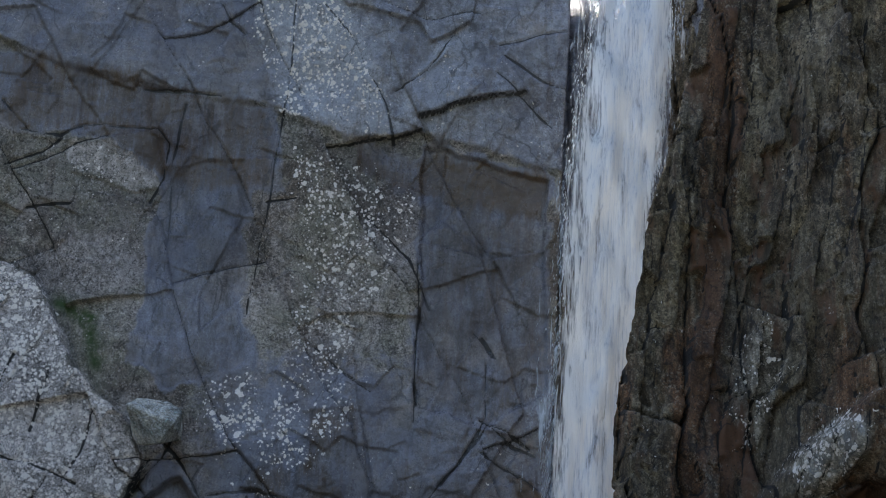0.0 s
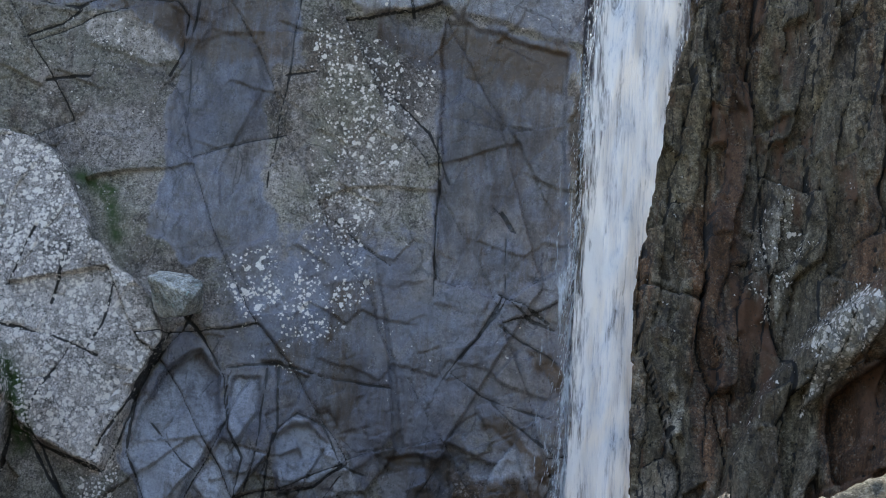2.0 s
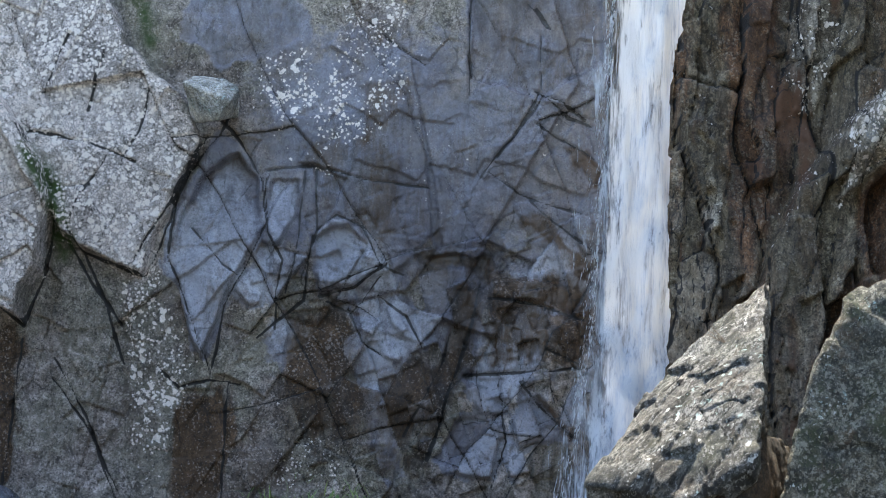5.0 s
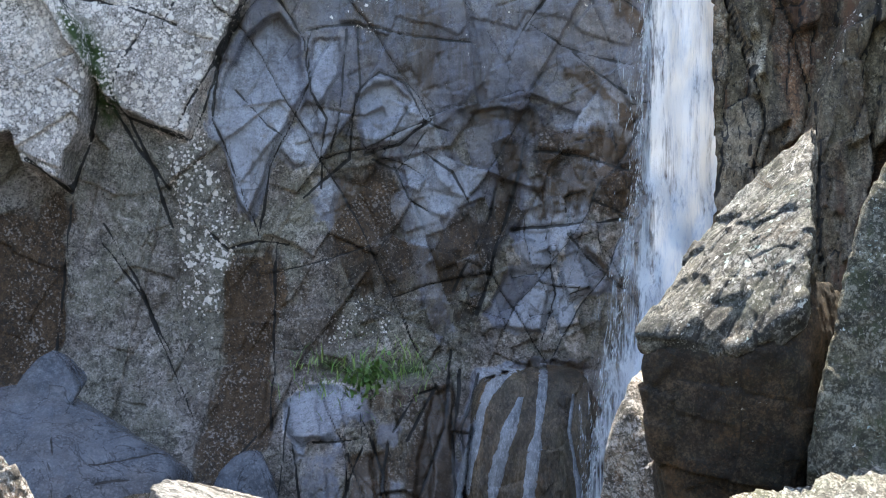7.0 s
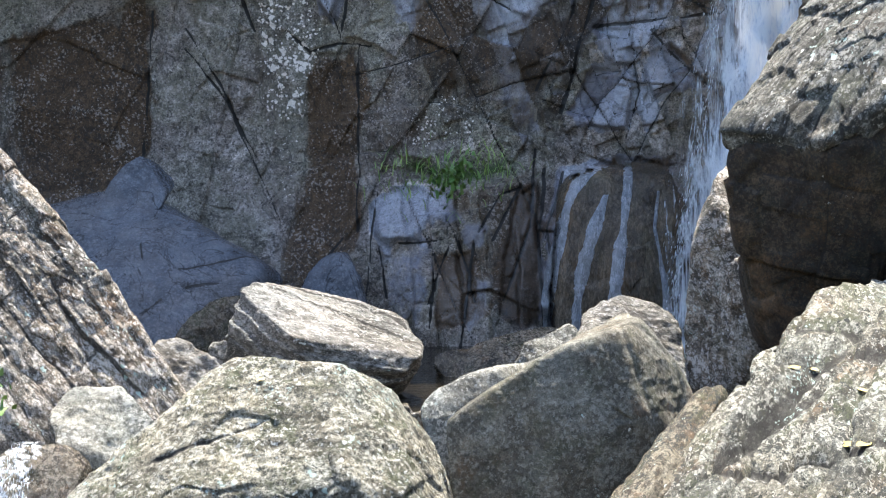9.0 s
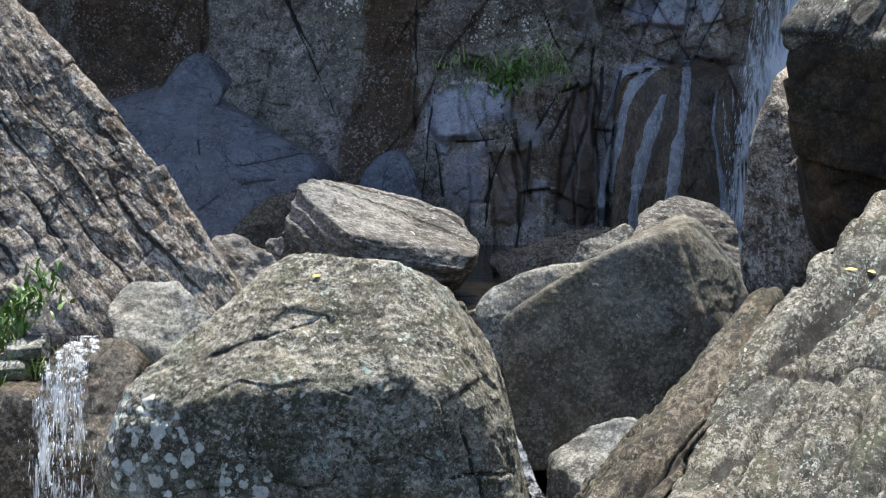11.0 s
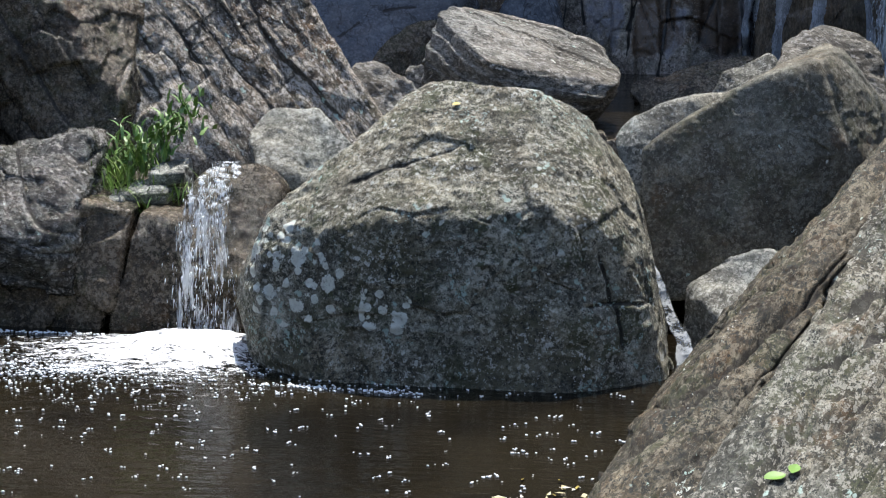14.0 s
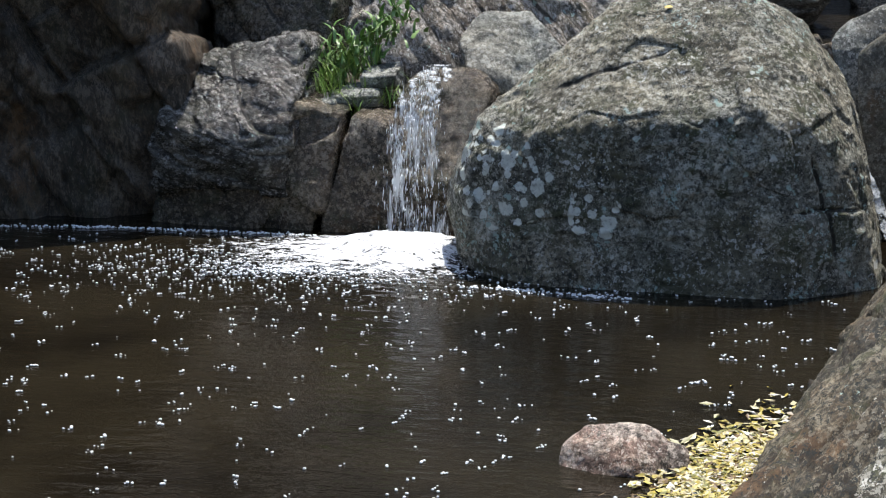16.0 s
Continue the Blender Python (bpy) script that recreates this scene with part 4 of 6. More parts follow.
# panels mid
face.panel(0.22, 1, -0.2, -0.2, 0.65, 0, 0, (-5.23, 7.69), (-3.43, 7.44), (-3.08, 7.34), (-2.82, 7.06), (-2.67, 6.64), (-2.32, 6.24), (-1.95, 5.95), (-1.85, 5.53), (-2.16, 4.83), (-2.33, 4.35), (-2.86, 4.55), (-3.08, 4.77), (-3.68, 5.61), (-5.04, 5.94))
face.panel(0.02, -0.9, 0, 0.7, 0.1, 0, 0, (-1.69, 5.65), (-1.32, 5.25), (-1.28, 4.89), (-1.51, 4.3), (-1.69, 3.57), (-1.92, 4.07), (-2.09, 4.52), (-1.99, 5.15))
face.panel(0.015, -0.5, 0, 0.4, 0.3, 0, 0, (-1.23, 5.28), (-0.93, 5.36), (-0.97, 4.81), (-1.13, 4.59))
face.panel(0.015, -0.5, 0, 0.4, 0.3, 0, 0, (-0.76, 4.79), (-0.55, 4.95), (-0.32, 4.8), (-0.2, 4.55), (-0.49, 4.42), (-0.68, 4.46))
face.panel(-0.03, 0.1, 0.3, 0.2, 0, 0, 0, (-0.41, 6.21), (0.53, 6.28), (0.69, 5.44), (0.32, 4.79), (-0.2, 4.81))
face.panel(0.06, 0.85, 0, 0, 0.0, 0, 0, (-2.45, 4.29), (-2.15, 4.34), (-1.85, 3.87), (-1.81, 3.36), (-1.92, 2.79), (-2.24, 2.77))
face.panel(-0.06, -0.5, 0.1, 0.1, -0.15, 0, 0, (-0.23, 4.44), (0.22, 4.68), (0.73, 4.79), (1, 4.63), (0.73, 3.99), (0.51, 3.46), (0.28, 2.94), (-1.69, 2.81), (-1.64, 3.42), (-0.88, 4.19))
face.panel(0.03, -0.4, 0.4, 0.1, 0, 0, 0, (0.8, 4.51), (1.73, 4.62), (1.76, 3.95), (1.1, 3.8))
# panels low
face.panel(0.45, 0.9, 0.1, 0, 0.6, 0, -0.15, (-5.41, 6.89), (-3.89, 6.13), (-3.46, 5.62), (-3.15, 5.05), (-3.21, 4.58), (-3.4, 3.88), (-3.76, 4.08), (-3.9, 4.31), (-5.33, 4.04))
face.panel(-0.05, -0.1, -0.2, -0.1, 0.1, 0, 0, (-3.27, 3.8), (-2.55, 3.92), (-1.97, 3.36), (-2.06, 2.54), (-2.23, 1.82), (-2.3, 1.51), (-3.34, 2.31), (-3.45, 3.13))
face.panel(0.03, 0.8, -0.3, -0.3, -0.15, 0, 0, (-2.46, 4.44), (-2.04, 4.13), (-1.91, 3.41), (-2.05, 2.54), (-2.19, 1.82), (-2.31, 2.43), (-2.45, 3.3))
face.panel(-0.1, -0.7, 0.75, -0.1, -0.35, 0, 0, (-1.97, 3.36), (-1.5, 3.42), (-1.57, 2.03), (-1.79, 1.41), (-2.24, 1.15), (-2.01, 2.54))
face.panel(-0.1, -0.5, 0.5, -0.1, -0.5, 0, 0, (-5.31, 3.26), (-3.48, 3.85), (-3.41, 2.52), (-4, 2.05), (-5.28, 2.03))
face.panel(0.1, -0.9, -0.5, 1, 0.7, 0, -0.5, (-1.37, 1.93), (-1.22, 2.1), (-0.95, 2.13), (-0.74, 2.07), (-0.66, 1.9), (-0.82, 1.78), (-1.0, 1.66), (-1.2, 1.62), (-1.36, 1.74), edge=0.09)
face.panel(0.12, -0.9, 0.9, 1, -0.3, 0, -0.1, (0.28, 2.28), (0.92, 2.4), (1.35, 2.38), (1.52, 1.05), (0.14, 1.03), (0.19, 1.85))
face.panel(0.08, -0.9, 0.6, -0.1, -0.15, 0, 0.1, (0.82, 4.5), (1.68, 4.41), (1.7, 4.18), (1.36, 4.2), (0.83, 4.3))
face.panel(0.05, -0.6, 0.55, -0.1, -0.1, 0, 0, (0.85, 4.22), (1.68, 4.13), (1.65, 3.67), (1.11, 3.63), (0.79, 3.59))
face.panel(0.06, -0.6, -0.3, 1, 0.4, 0.2, -0.4, (0.62, 3.54), (1.08, 3.59), (1.06, 3.24), (0.75, 3.19))
face.panel(0.04, -0.6, -0.3, 1, 0.4, -0.3, -0.4, (1.11, 3.54), (1.63, 3.02), (1.17, 2.96), (1.04, 3.19))
face.panel(0.05, -0.6, -0.2, 1, 0.2, 0.3, -0.3, (0.6, 3.19), (0.98, 3.14), (0.91, 2.63), (0.5, 2.67), (0.35, 2.77))
face.panel(0.05, -0.9, 1.2, 0.2, 0.1, 0, 0, (1.13, 5.01), (1.3, 5.05), (1.78, 4.63), (1.68, 4.55))
face.panel(0.05, -0.9, 1.2, 0.2, 0.1, 0, 0, (1.46, 5.73), (1.63, 5.71), (1.84, 5.48), (1.76, 5.36))
face.panel(0.05, -0.9, 1.2, 0.2, 0, 0, 0, (1.12, 3.55), (1.21, 3.58), (1.65, 3.05), (1.58, 2.99))
face.panel(0, -0.5, 0.5, 0.2, -0.4, 0, 0, (-0.72, 2.09), (0.1, 2.36), (0.11, 1.03), (-0.7, 1.02))
# narrow recess, its shade put into the colour
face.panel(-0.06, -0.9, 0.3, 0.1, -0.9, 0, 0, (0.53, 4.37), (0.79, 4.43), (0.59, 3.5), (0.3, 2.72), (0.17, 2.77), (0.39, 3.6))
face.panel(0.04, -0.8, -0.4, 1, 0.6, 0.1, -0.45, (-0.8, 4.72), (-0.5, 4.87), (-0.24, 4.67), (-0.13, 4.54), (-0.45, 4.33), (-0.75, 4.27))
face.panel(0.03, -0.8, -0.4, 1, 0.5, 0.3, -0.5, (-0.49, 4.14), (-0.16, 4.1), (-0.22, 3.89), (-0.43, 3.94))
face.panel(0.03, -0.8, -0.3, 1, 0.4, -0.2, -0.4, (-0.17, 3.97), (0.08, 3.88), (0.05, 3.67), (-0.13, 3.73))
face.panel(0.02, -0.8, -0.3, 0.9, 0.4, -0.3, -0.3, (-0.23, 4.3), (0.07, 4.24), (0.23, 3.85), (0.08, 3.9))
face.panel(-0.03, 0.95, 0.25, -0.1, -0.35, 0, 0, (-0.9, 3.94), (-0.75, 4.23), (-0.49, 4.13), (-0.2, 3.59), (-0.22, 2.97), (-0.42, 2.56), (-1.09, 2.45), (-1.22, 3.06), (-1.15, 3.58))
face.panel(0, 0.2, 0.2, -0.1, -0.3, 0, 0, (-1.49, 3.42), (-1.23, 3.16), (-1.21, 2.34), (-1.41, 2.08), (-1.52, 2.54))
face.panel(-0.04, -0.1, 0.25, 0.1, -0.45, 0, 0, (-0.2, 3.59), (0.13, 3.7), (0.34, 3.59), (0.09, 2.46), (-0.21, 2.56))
# recess under the block edge, again with painted shade
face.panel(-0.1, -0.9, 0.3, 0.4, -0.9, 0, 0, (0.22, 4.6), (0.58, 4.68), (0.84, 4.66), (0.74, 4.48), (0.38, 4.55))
face.panel(0, -0.4, 0.3, 0.3, -0.3, 0, 0, (-0.98, 5.65), (-0.15, 5.66), (-0.04, 5.04), (-0.24, 4.67), (-0.76, 4.92))
face.panel(0.03, -0.9, -0.3, 1, 0.35, 0.1, -0.25, (-2.03, 4.8), (-1.85, 5.3), (-1.51, 5.48), (-1.29, 5.27), (-1.3, 4.81), (-1.53, 4.34), (-1.71, 3.78), (-1.77, 3.62), (-1.98, 4.08), (-2.07, 4.49))
face.panel(0.03, -0.6, -0.3, 0.8, 0.6, 0.1, -0.3, (-1.22, 5.28), (-0.91, 5.31), (-0.96, 4.97), (-1.16, 4.66), (-1.27, 4.87))
face.panel(0.02, -0.6, -0.3, 0.8, 0.3, -0.2, -0.2, (-1.48, 4.29), (-1.28, 4.76), (-1.17, 4.61), (-1.24, 4.14), (-1.37, 4.09))
# panels foot
# the first five are wet sheen stripes, painted as pale colour
face.panel(0.03, -0.5, -0.6, 0.6, 0.7, 0, 0, (0.32, 2.31), (0.66, 2.36), (0.54, 2.18), (0.36, 1.56), (0.27, 1.23), (0.18, 1.36), (0.27, 1.87))
face.panel(0.03, -0.5, -0.6, 0.6, 0.7, 0, 0, (0.66, 1.87), (0.74, 1.92), (0.67, 1.56), (0.51, 1.43), (0.56, 1.64))
face.panel(0.03, -0.5, -0.6, 0.6, 0.7, 0, 0, (0.9, 2.36), (1, 2.34), (0.92, 1.67), (0.79, 0.92), (0.72, 1.05), (0.83, 1.77))
face.panel(0.03, -0.5, -0.6, 0.6, 0.7, 0, 0, (0.15, 1.51), (0.26, 1.15), (0.23, 0.89), (0.15, 0.89))
face.panel(0.03, -0.5, -0.6, 0.6, 0.6, 0, 0, (0.46, 1.31), (0.56, 1.23), (0.46, 0.89), (0.36, 0.89))
face.panel(-0.06, -0.9, 0.9, 0.5, -0.5, 0, 0, (-0.8, 1.56), (-0.49, 1.56), (-0.38, 0.89), (-0.8, 0.89))
face.panel(0, -0.6, 0.1, 0.5, 0.05, 0, 0, (-1.31, 1.61), (-0.85, 1.64), (-0.85, 0.89), (-1.26, 0.89))
face.panel(0.04, -0.5, -0.5, 0.6, 0.5, 0, 0, (-0.57, 1.87), (-0.34, 1.77), (-0.44, 1.64), (-0.59, 1.61))
face.panel(0, -0.5, -0.6, 0.6, 0.6, 0, 0, (-0.46, 1.25), (-0.36, 1.28), (-0.49, 0.74), (-0.54, 0.74))
# deep upright recess, coloured dark for the shade inside it
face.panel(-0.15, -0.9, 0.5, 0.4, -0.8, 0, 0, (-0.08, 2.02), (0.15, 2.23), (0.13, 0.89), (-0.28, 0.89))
face.moss((-3.4, 5.42), (-3.19, 5.12), (-2.97, 4.67), (-3.06, 4.5))
face.moss((-3.25, 5.3), (-3.1, 5.1), (-3.08, 4.66))
face.moss((-2.5, 6.85), (-2.42, 6.7), (-2.35, 6.5))
face.moss((-2.75, 7.05), (-2.5, 6.9))
face.moss((-1.05, 2.3), (-.6, 2.22), (-.15, 2.3))
# a mossy ledge, and the rounded step below the fall
face.d += 0.25 * smooth(-face.wz, -2.22, -2.12) * np.exp(-((face.x + 0.55) / 0.65) ** 4)
face.d += 0.35 * smooth(-face.wz, -2.36, -2.0) * np.exp(-((face.x - 0.95) / 0.62) ** 6)
# behind the fall the face is cut back, added to let sun reach the water
face.d -= (2.3 + 0.5 * fbm(flat * (1, 1, 0.05), 5.0, 3, 33).reshape(face.d.shape)) * smooth(face.x, 1.84, 1.98) * (1 - smooth(face.x, 2.75, 2.95)) * smooth(face.z, 3.5, 6.0)
# the rim rolls back out of sight
face.d -= 1.2 * smooth(face.z, 10.9, 12.5) ** 2 * 3
# brown seepage at the foot
face.panel(0, -0.6, 0.7, -0.2, -0.4, 0, 0, (-4.6, 3.6), (-4.02, 3.63), (-3.71, 3.54), (-3.38, 3.8), (-3.44, 3.13), (-3.45, 2.52), (-3.67, 2.06), (-4.6, 2.0))
face.panel(-0.05, -0.6, 0.8, -0.2, -0.4, 0, 0, (-1.96, 3.16), (-1.61, 3.36), (-1.5, 3.26), (-1.49, 2.54), (-1.52, 1.52), (-1.93, 1.22), (-1.9, 2.54))
face.panel(0, -0.5, 0.45, 0, -0.4, 0, 0, (-0.95, 4.05), (-0.4, 4.05), (-0.55, 3.6), (-0.8, 3.3), (-1.0, 3.4))
cliff = tagged(face.build("cliff", CLIFF), "tall blue-grey fractured cliff face with pale lichen", "cliff", kind="structure")

# ---- right buttress ----
side = Relief(steps((1.9, 5.2, 0.017), (5.2, 11, 0.25)), steps((-0.6, 1.5, 0.15), (1.5, 10.4, 0.02), (10.4, 11.6, 0.2)), 16.5)
flat = side.flat
edge_x = np.interp(side.z, (-1, 3.3, 3.9, 5.2, 5.3, 6.15, 6.4, 7.6, 8.2, 9.5, 11.6), (2.0, 2.02, 2.04, 2.03, 2.06, 2.06, 2.13, 2.24, 2.42, 2.66, 3.0)) + 0.08 + 0.02 * fbm(flat, 4, 3, 81).reshape(side.x.shape)
side.split(5, 70, 0.46, 2.6, 0.24, 0.18, 401, seam=0.85, width=0.013, tone=0.4, wander=0.45)
side.split(-6, 112, 0.17, 0.9, 0.10, 0.30, 405, seam=0.88, width=0.010, tone=0.5, wander=0.5)
side.split(8, 62, 0.075, 0.30, 0.04, 0.40, 409, 0.4 + 0.6 * smooth(fbm(flat, 0.9, 3, 63), -0.2, 0.3).reshape(side.d.shape), width=0.008, seam=0.78, tone=0.4, wander=0.6)
side.d += 0.018 * fbm(flat * (1, 1, 0.5), 7, 4, 67, ridged=True).reshape(side.d.shape) + 0.15 * fbm(flat, 0.5, 3, 68).reshape(side.d.shape)
side.d += 0.8 * np.maximum(side.x - 3.0, 0) * smooth(side.x, 3.0, 3.6)
# the near edge turns away into the gorge behind the fall
turn = side.x - edge_x
recess = 2.4 * (1 - smooth(turn, -0.05, 0.02))
side.d -= recess + 0.12 * (1 - smooth(turn, 0.0, 0.3))
side.a["stain"] += 0.25 + 0.5 * smooth(fbm(flat * (1, 1, 0.15), 2.4, 3, 70).reshape(side.x.shape), 0.0, 0.5)
side.a["lichen"] += 0.12 + 0.35 * fbm(flat * (1, 1, 0.5), 1.1, 3, 71).reshape(side.x.shape)
# lichened plates; their bright highlights are painted in as pale colour
side.panel(.12, .7, -.4, .3, .5, 0, 0, (3.0, 6.4), (3.3, 6.7), (3.45, 6.2), (3.25, 5.6), (3.05, 5.6))
side.panel(.10, .9, -.4, .5, .8, 0, 0, (3.45, 5.35), (3.75, 5.75), (3.9, 5.5), (3.7, 5.1), (3.4, 4.9))
# two hollows, set back, with their shade also painted in by negative pale
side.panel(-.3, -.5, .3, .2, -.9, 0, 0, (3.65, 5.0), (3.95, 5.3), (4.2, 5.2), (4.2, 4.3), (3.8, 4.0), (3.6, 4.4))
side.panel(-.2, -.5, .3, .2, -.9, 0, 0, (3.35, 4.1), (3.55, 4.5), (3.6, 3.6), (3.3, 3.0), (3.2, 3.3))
side.panel(.05, -.2, .4, .2, .2, 0, 0, (2.55, 6.6), (2.85, 6.5), (2.9, 4.8), (2.75, 3.6), (2.6, 4.8))
side.panel(.06, .2, -.3, .2, .5, 0, 0, (2.4, 5.6), (2.52, 5.5), (2.5, 3.6), (2.38, 3.4))
# the lower part stands forward of a slanting, lichened lip, with a hollow under it
lip = np.interp(side.wx, (2.6, 2.86, 3.13, 3.62, 3.92, 5.0), (3.6, 4.32, 5.07, 5.67, 5.91, 6.5)) + 0.16 * fbm(flat, 2.2, 4, 72).reshape(side.x.shape)
below = smooth(lip - side.wz, 0.0, 0.10) * smooth(side.x, 2.75, 2.95)
side.d += 0.28 * below - 0.4 * below * np.exp(-((lip - side.wz - 0.75) / 0.3) ** 2) * smooth(side.x, 3.3, 3.6)
side.a["lichen"] += 0.5 * np.exp(-((lip - side.wz - 0.05) / 0.13) ** 2) * smooth(side.x, 2.8, 3.0)
side.a["pale"] += 0.25 * np.exp(-((lip - side.wz - 0.06) / 0.1) ** 2) * smooth(side.x, 2.8, 3.0)
side.d -= 0.9 * smooth(side.z, 10.4, 11.6) ** 2 * 2
side.x = side.x + 0.4 * recess
buttress = tagged(side.build("rock_buttress", BUTTRESS), "brown rock buttress split into upright ribs", "cliff", kind="structure")

# ---- ground and water ----
def sheet(name, x0, x1, y0, y1, z, material, nx=2, ny=2, bumps=0.0, seed=0):
    x, y = np.meshgrid(np.linspace(x0, x1, nx), np.linspace(y0, y1, ny))
    p = np.stack([x.ravel(), y.ravel(), np.full(x.size, float(z))], -1)
    if bumps:
        p[:, 2] += bumps * fbm(p, 0.8, 4, seed)
    return new(name, mesh_of(name, p, grid_faces(nx, ny), material))


def ground_sheet():
    """The stream bed, a gravel bank behind the pool, and the high ground round the gorge, out to the horizon."""
    x = steps((-900, -100, 100), (-100, -30, 10), (-30, 30, 0.6), (30, 100, 10), (100, 900, 100))
    y = x
    X, Y = np.meshgrid(x, y)
    p = np.stack([X.ravel(), Y.ravel(), 0 * X.ravel()], -1)
    bank = smooth(-p[:, 1], -5.0, -3.2)
    rim = np.maximum(smooth(np.abs(p[:, 0]), 11.5, 15.0), smooth(-p[:, 1], 11.0, 15.0))
    p[:, 2] = -0.9 + 1.7 * bank + 0.12 * bank * fbm(p, 0.9, 3, 11)
    p[:, 2] = np.maximum(p[:, 2], -0.9 + 8.0 * rim + 0.5 * rim * fbm(p, 0.2, 3, 12))
    p[:, 2] = np.maximum(p[:, 2], -0.9 + 13.0 * smooth(p[:, 1], 20.6, 22.8))
    return new("ground", mesh_of("ground", p, grid_faces(len(x), len(y)), EARTH))


def upper_bed():
    x, y = np.meshgrid(np.linspace(-8, 6, 60), np.linspace(11.7, 20, 60))
    p = np.stack([x.ravel(), y.ravel(), 0 * x.ravel()], -1)
    p[:, 2] = 0.3 - 1.3 * (1 - smooth(p[:, 1], 11.7, 12.5)) + 0.1 * fbm(p, 0.8, 4, 3)
    return new("upper_bed", mesh_of("upper_bed", p, grid_faces(60, 60), EARTH))


tagged(ground_sheet(), "brown gravelly stream bed, bank and high ground", "ground", kind="structure")
tagged(sheet("water", -11, 10, -10, 12.2, 0.0, POOL, 60, 60), "still dark brown plunge pool with small ripples", "water", kind="structure")
upper = sheet("upper_water", -6, 3, 11.9, 19.3, 0.74, STREAM, 60, 120)
for v in upper.data.vertices:
    v.co.z -= 0.7 * max(0.0, (12.3 - v.co.y) / 0.4) ** 2
tagged(upper, "dark pool at the foot of the fall", "water", kind="structure")
tagged(upper_bed(), "dark silt bed of the upper pool", "ground", kind="structure")


def sky_blocking_slope(points, height, seed):
    """A plain unseen slope along a line of ground points, added to block low skylight."""
    p = np.array(points, float)
    t = np.linspace(0, len(p) - 1, 90)
    x, y = np.interp(t, range(len(p)), p[:, 0]), np.interp(t, range(len(p)), p[:, 1])
    h = np.linspace(-1.0, height, 40)
    X, Z = np.meshgrid(x, h)
    Y = np.meshgrid(y, h)[0]
    v = np.stack([X.ravel(), Y.ravel(), Z.ravel()], -1)
    away = np.array([v[:, 0], v[:, 1] - 8.0]).T
    away /= np.linalg.norm(away, axis=1, keepdims=True)
    lean = 0.35 * np.maximum(v[:, 2], 0) + 1.2 * fbm(v, 0.3, 5, seed)
    v[:, :2] += away * lean[:, None]
    v[:, 2] += 0.8 * fbm(v, 0.4, 3, seed + 4) * (v[:, 2] > height - 0.5)
    return tagged(new("sky_blocking_slope", mesh_of("sky_blocking_slope", v, grid_faces(90, 40), UNSEEN_SLOPE)), "unseen dark slope added round the pool to block low sky", "rock wall", kind="structure")


# added out of view: keeps horizon sky off the rock fronts
sky_blocking_slope([(9, 17), (8, 6), (9, -6), (0, -9), (-9, -6), (-9, 6), (-10, 19)], 7.5, 200)

# ---- boulders between the pools ----
big = rock("boulder", [(-2.3, 10.2, -.3), (-1.9, 9.87, -.3), (-.6, 9.82, -.3), (-.16, 10.15, -.3), (-2.3, 11.3, -.3), (-.2, 11.5, -.3), (-2.52, 10.4, .36), (-2.42, 10.15, .5), (-2.3, 10.25, .74), (-1.65, 9.87, .80), (-.8, 9.9, .85),
                       (-1.5, 10.6, 1.44), (-1.05, 10.5, 1.42), (-.78, 10.6, 1.36), (-1.5, 11.3, 1.2), (-.5, 11.2, .9), (-.38, 10.4, .66), (-.5, 10.1, .75)], GRANITE,
           "huge grey granite boulder with pale lichen at the pool", level=8, sharp=80, lumps=0.03, rough=0.017, blocks=0.02, block_size=0.4, cuts=16, seed=1,
           patches=[(-2.12, 9.95, .5, .42, 1.4), (-1.62, 9.87, .38, .2, 1.4), (-2.38, 10.1, .6, .3, 1.2), (-1.35, 9.85, .4, .5, .28), (-.7, 9.9, .5, .4, .26), (-.5, 10.0, .75, .12, .6),
                    (-2.3, 10.0, .05, .6, -.6), (-1.75, 9.85, .7, .45, -.7), (-.8, 9.85, .05, .6, -.55), (-1.3, 9.85, .3, .6, -.45)],
           seams=[((-.397, .07, .915), (-1.58, 10.16, 1.03), .009, .012, .3), ((1, .2, .25), (-.55, 10.2, .4), .015, .03, .3), ((.1, 0, 1), (-.4, 10.0, .38), .012, .02, .25)])
rock("boulder", [(-2.1, 14.4, 1.07), (-2.06, 14.42, .8), (-2.02, 14.45, 1.54), (-1.86, 15.0, 1.52), (-1.24, 15.05, 1.37), (-.95, 15, 1.27), (-.73, 14.6, 1.13), (-.7, 14.1, 1.08), (-.8, 14.0, .98), (-1.56, 13.92, 1.22), (-1.55, 13.95, .98), (-1.6, 14.3, .68),
                 (-1, 14.3, .7), (-.9, 14.9, .7), (-2, 15, .7)], SCHIST, "flat-topped grey schist block, tilted, in the upper pool", level=7, sharp=70, lumps=0.025, rough=0.014, seed=2, blocks=0.012, block_size=0.2, layers=((.22, -.42, 1), .1, .018))
leaning = tagged(new("boulder"), "large rounded grey boulder leaning over a dark gap", "boulder")
leaning.location = (.2, 12.0, .1)
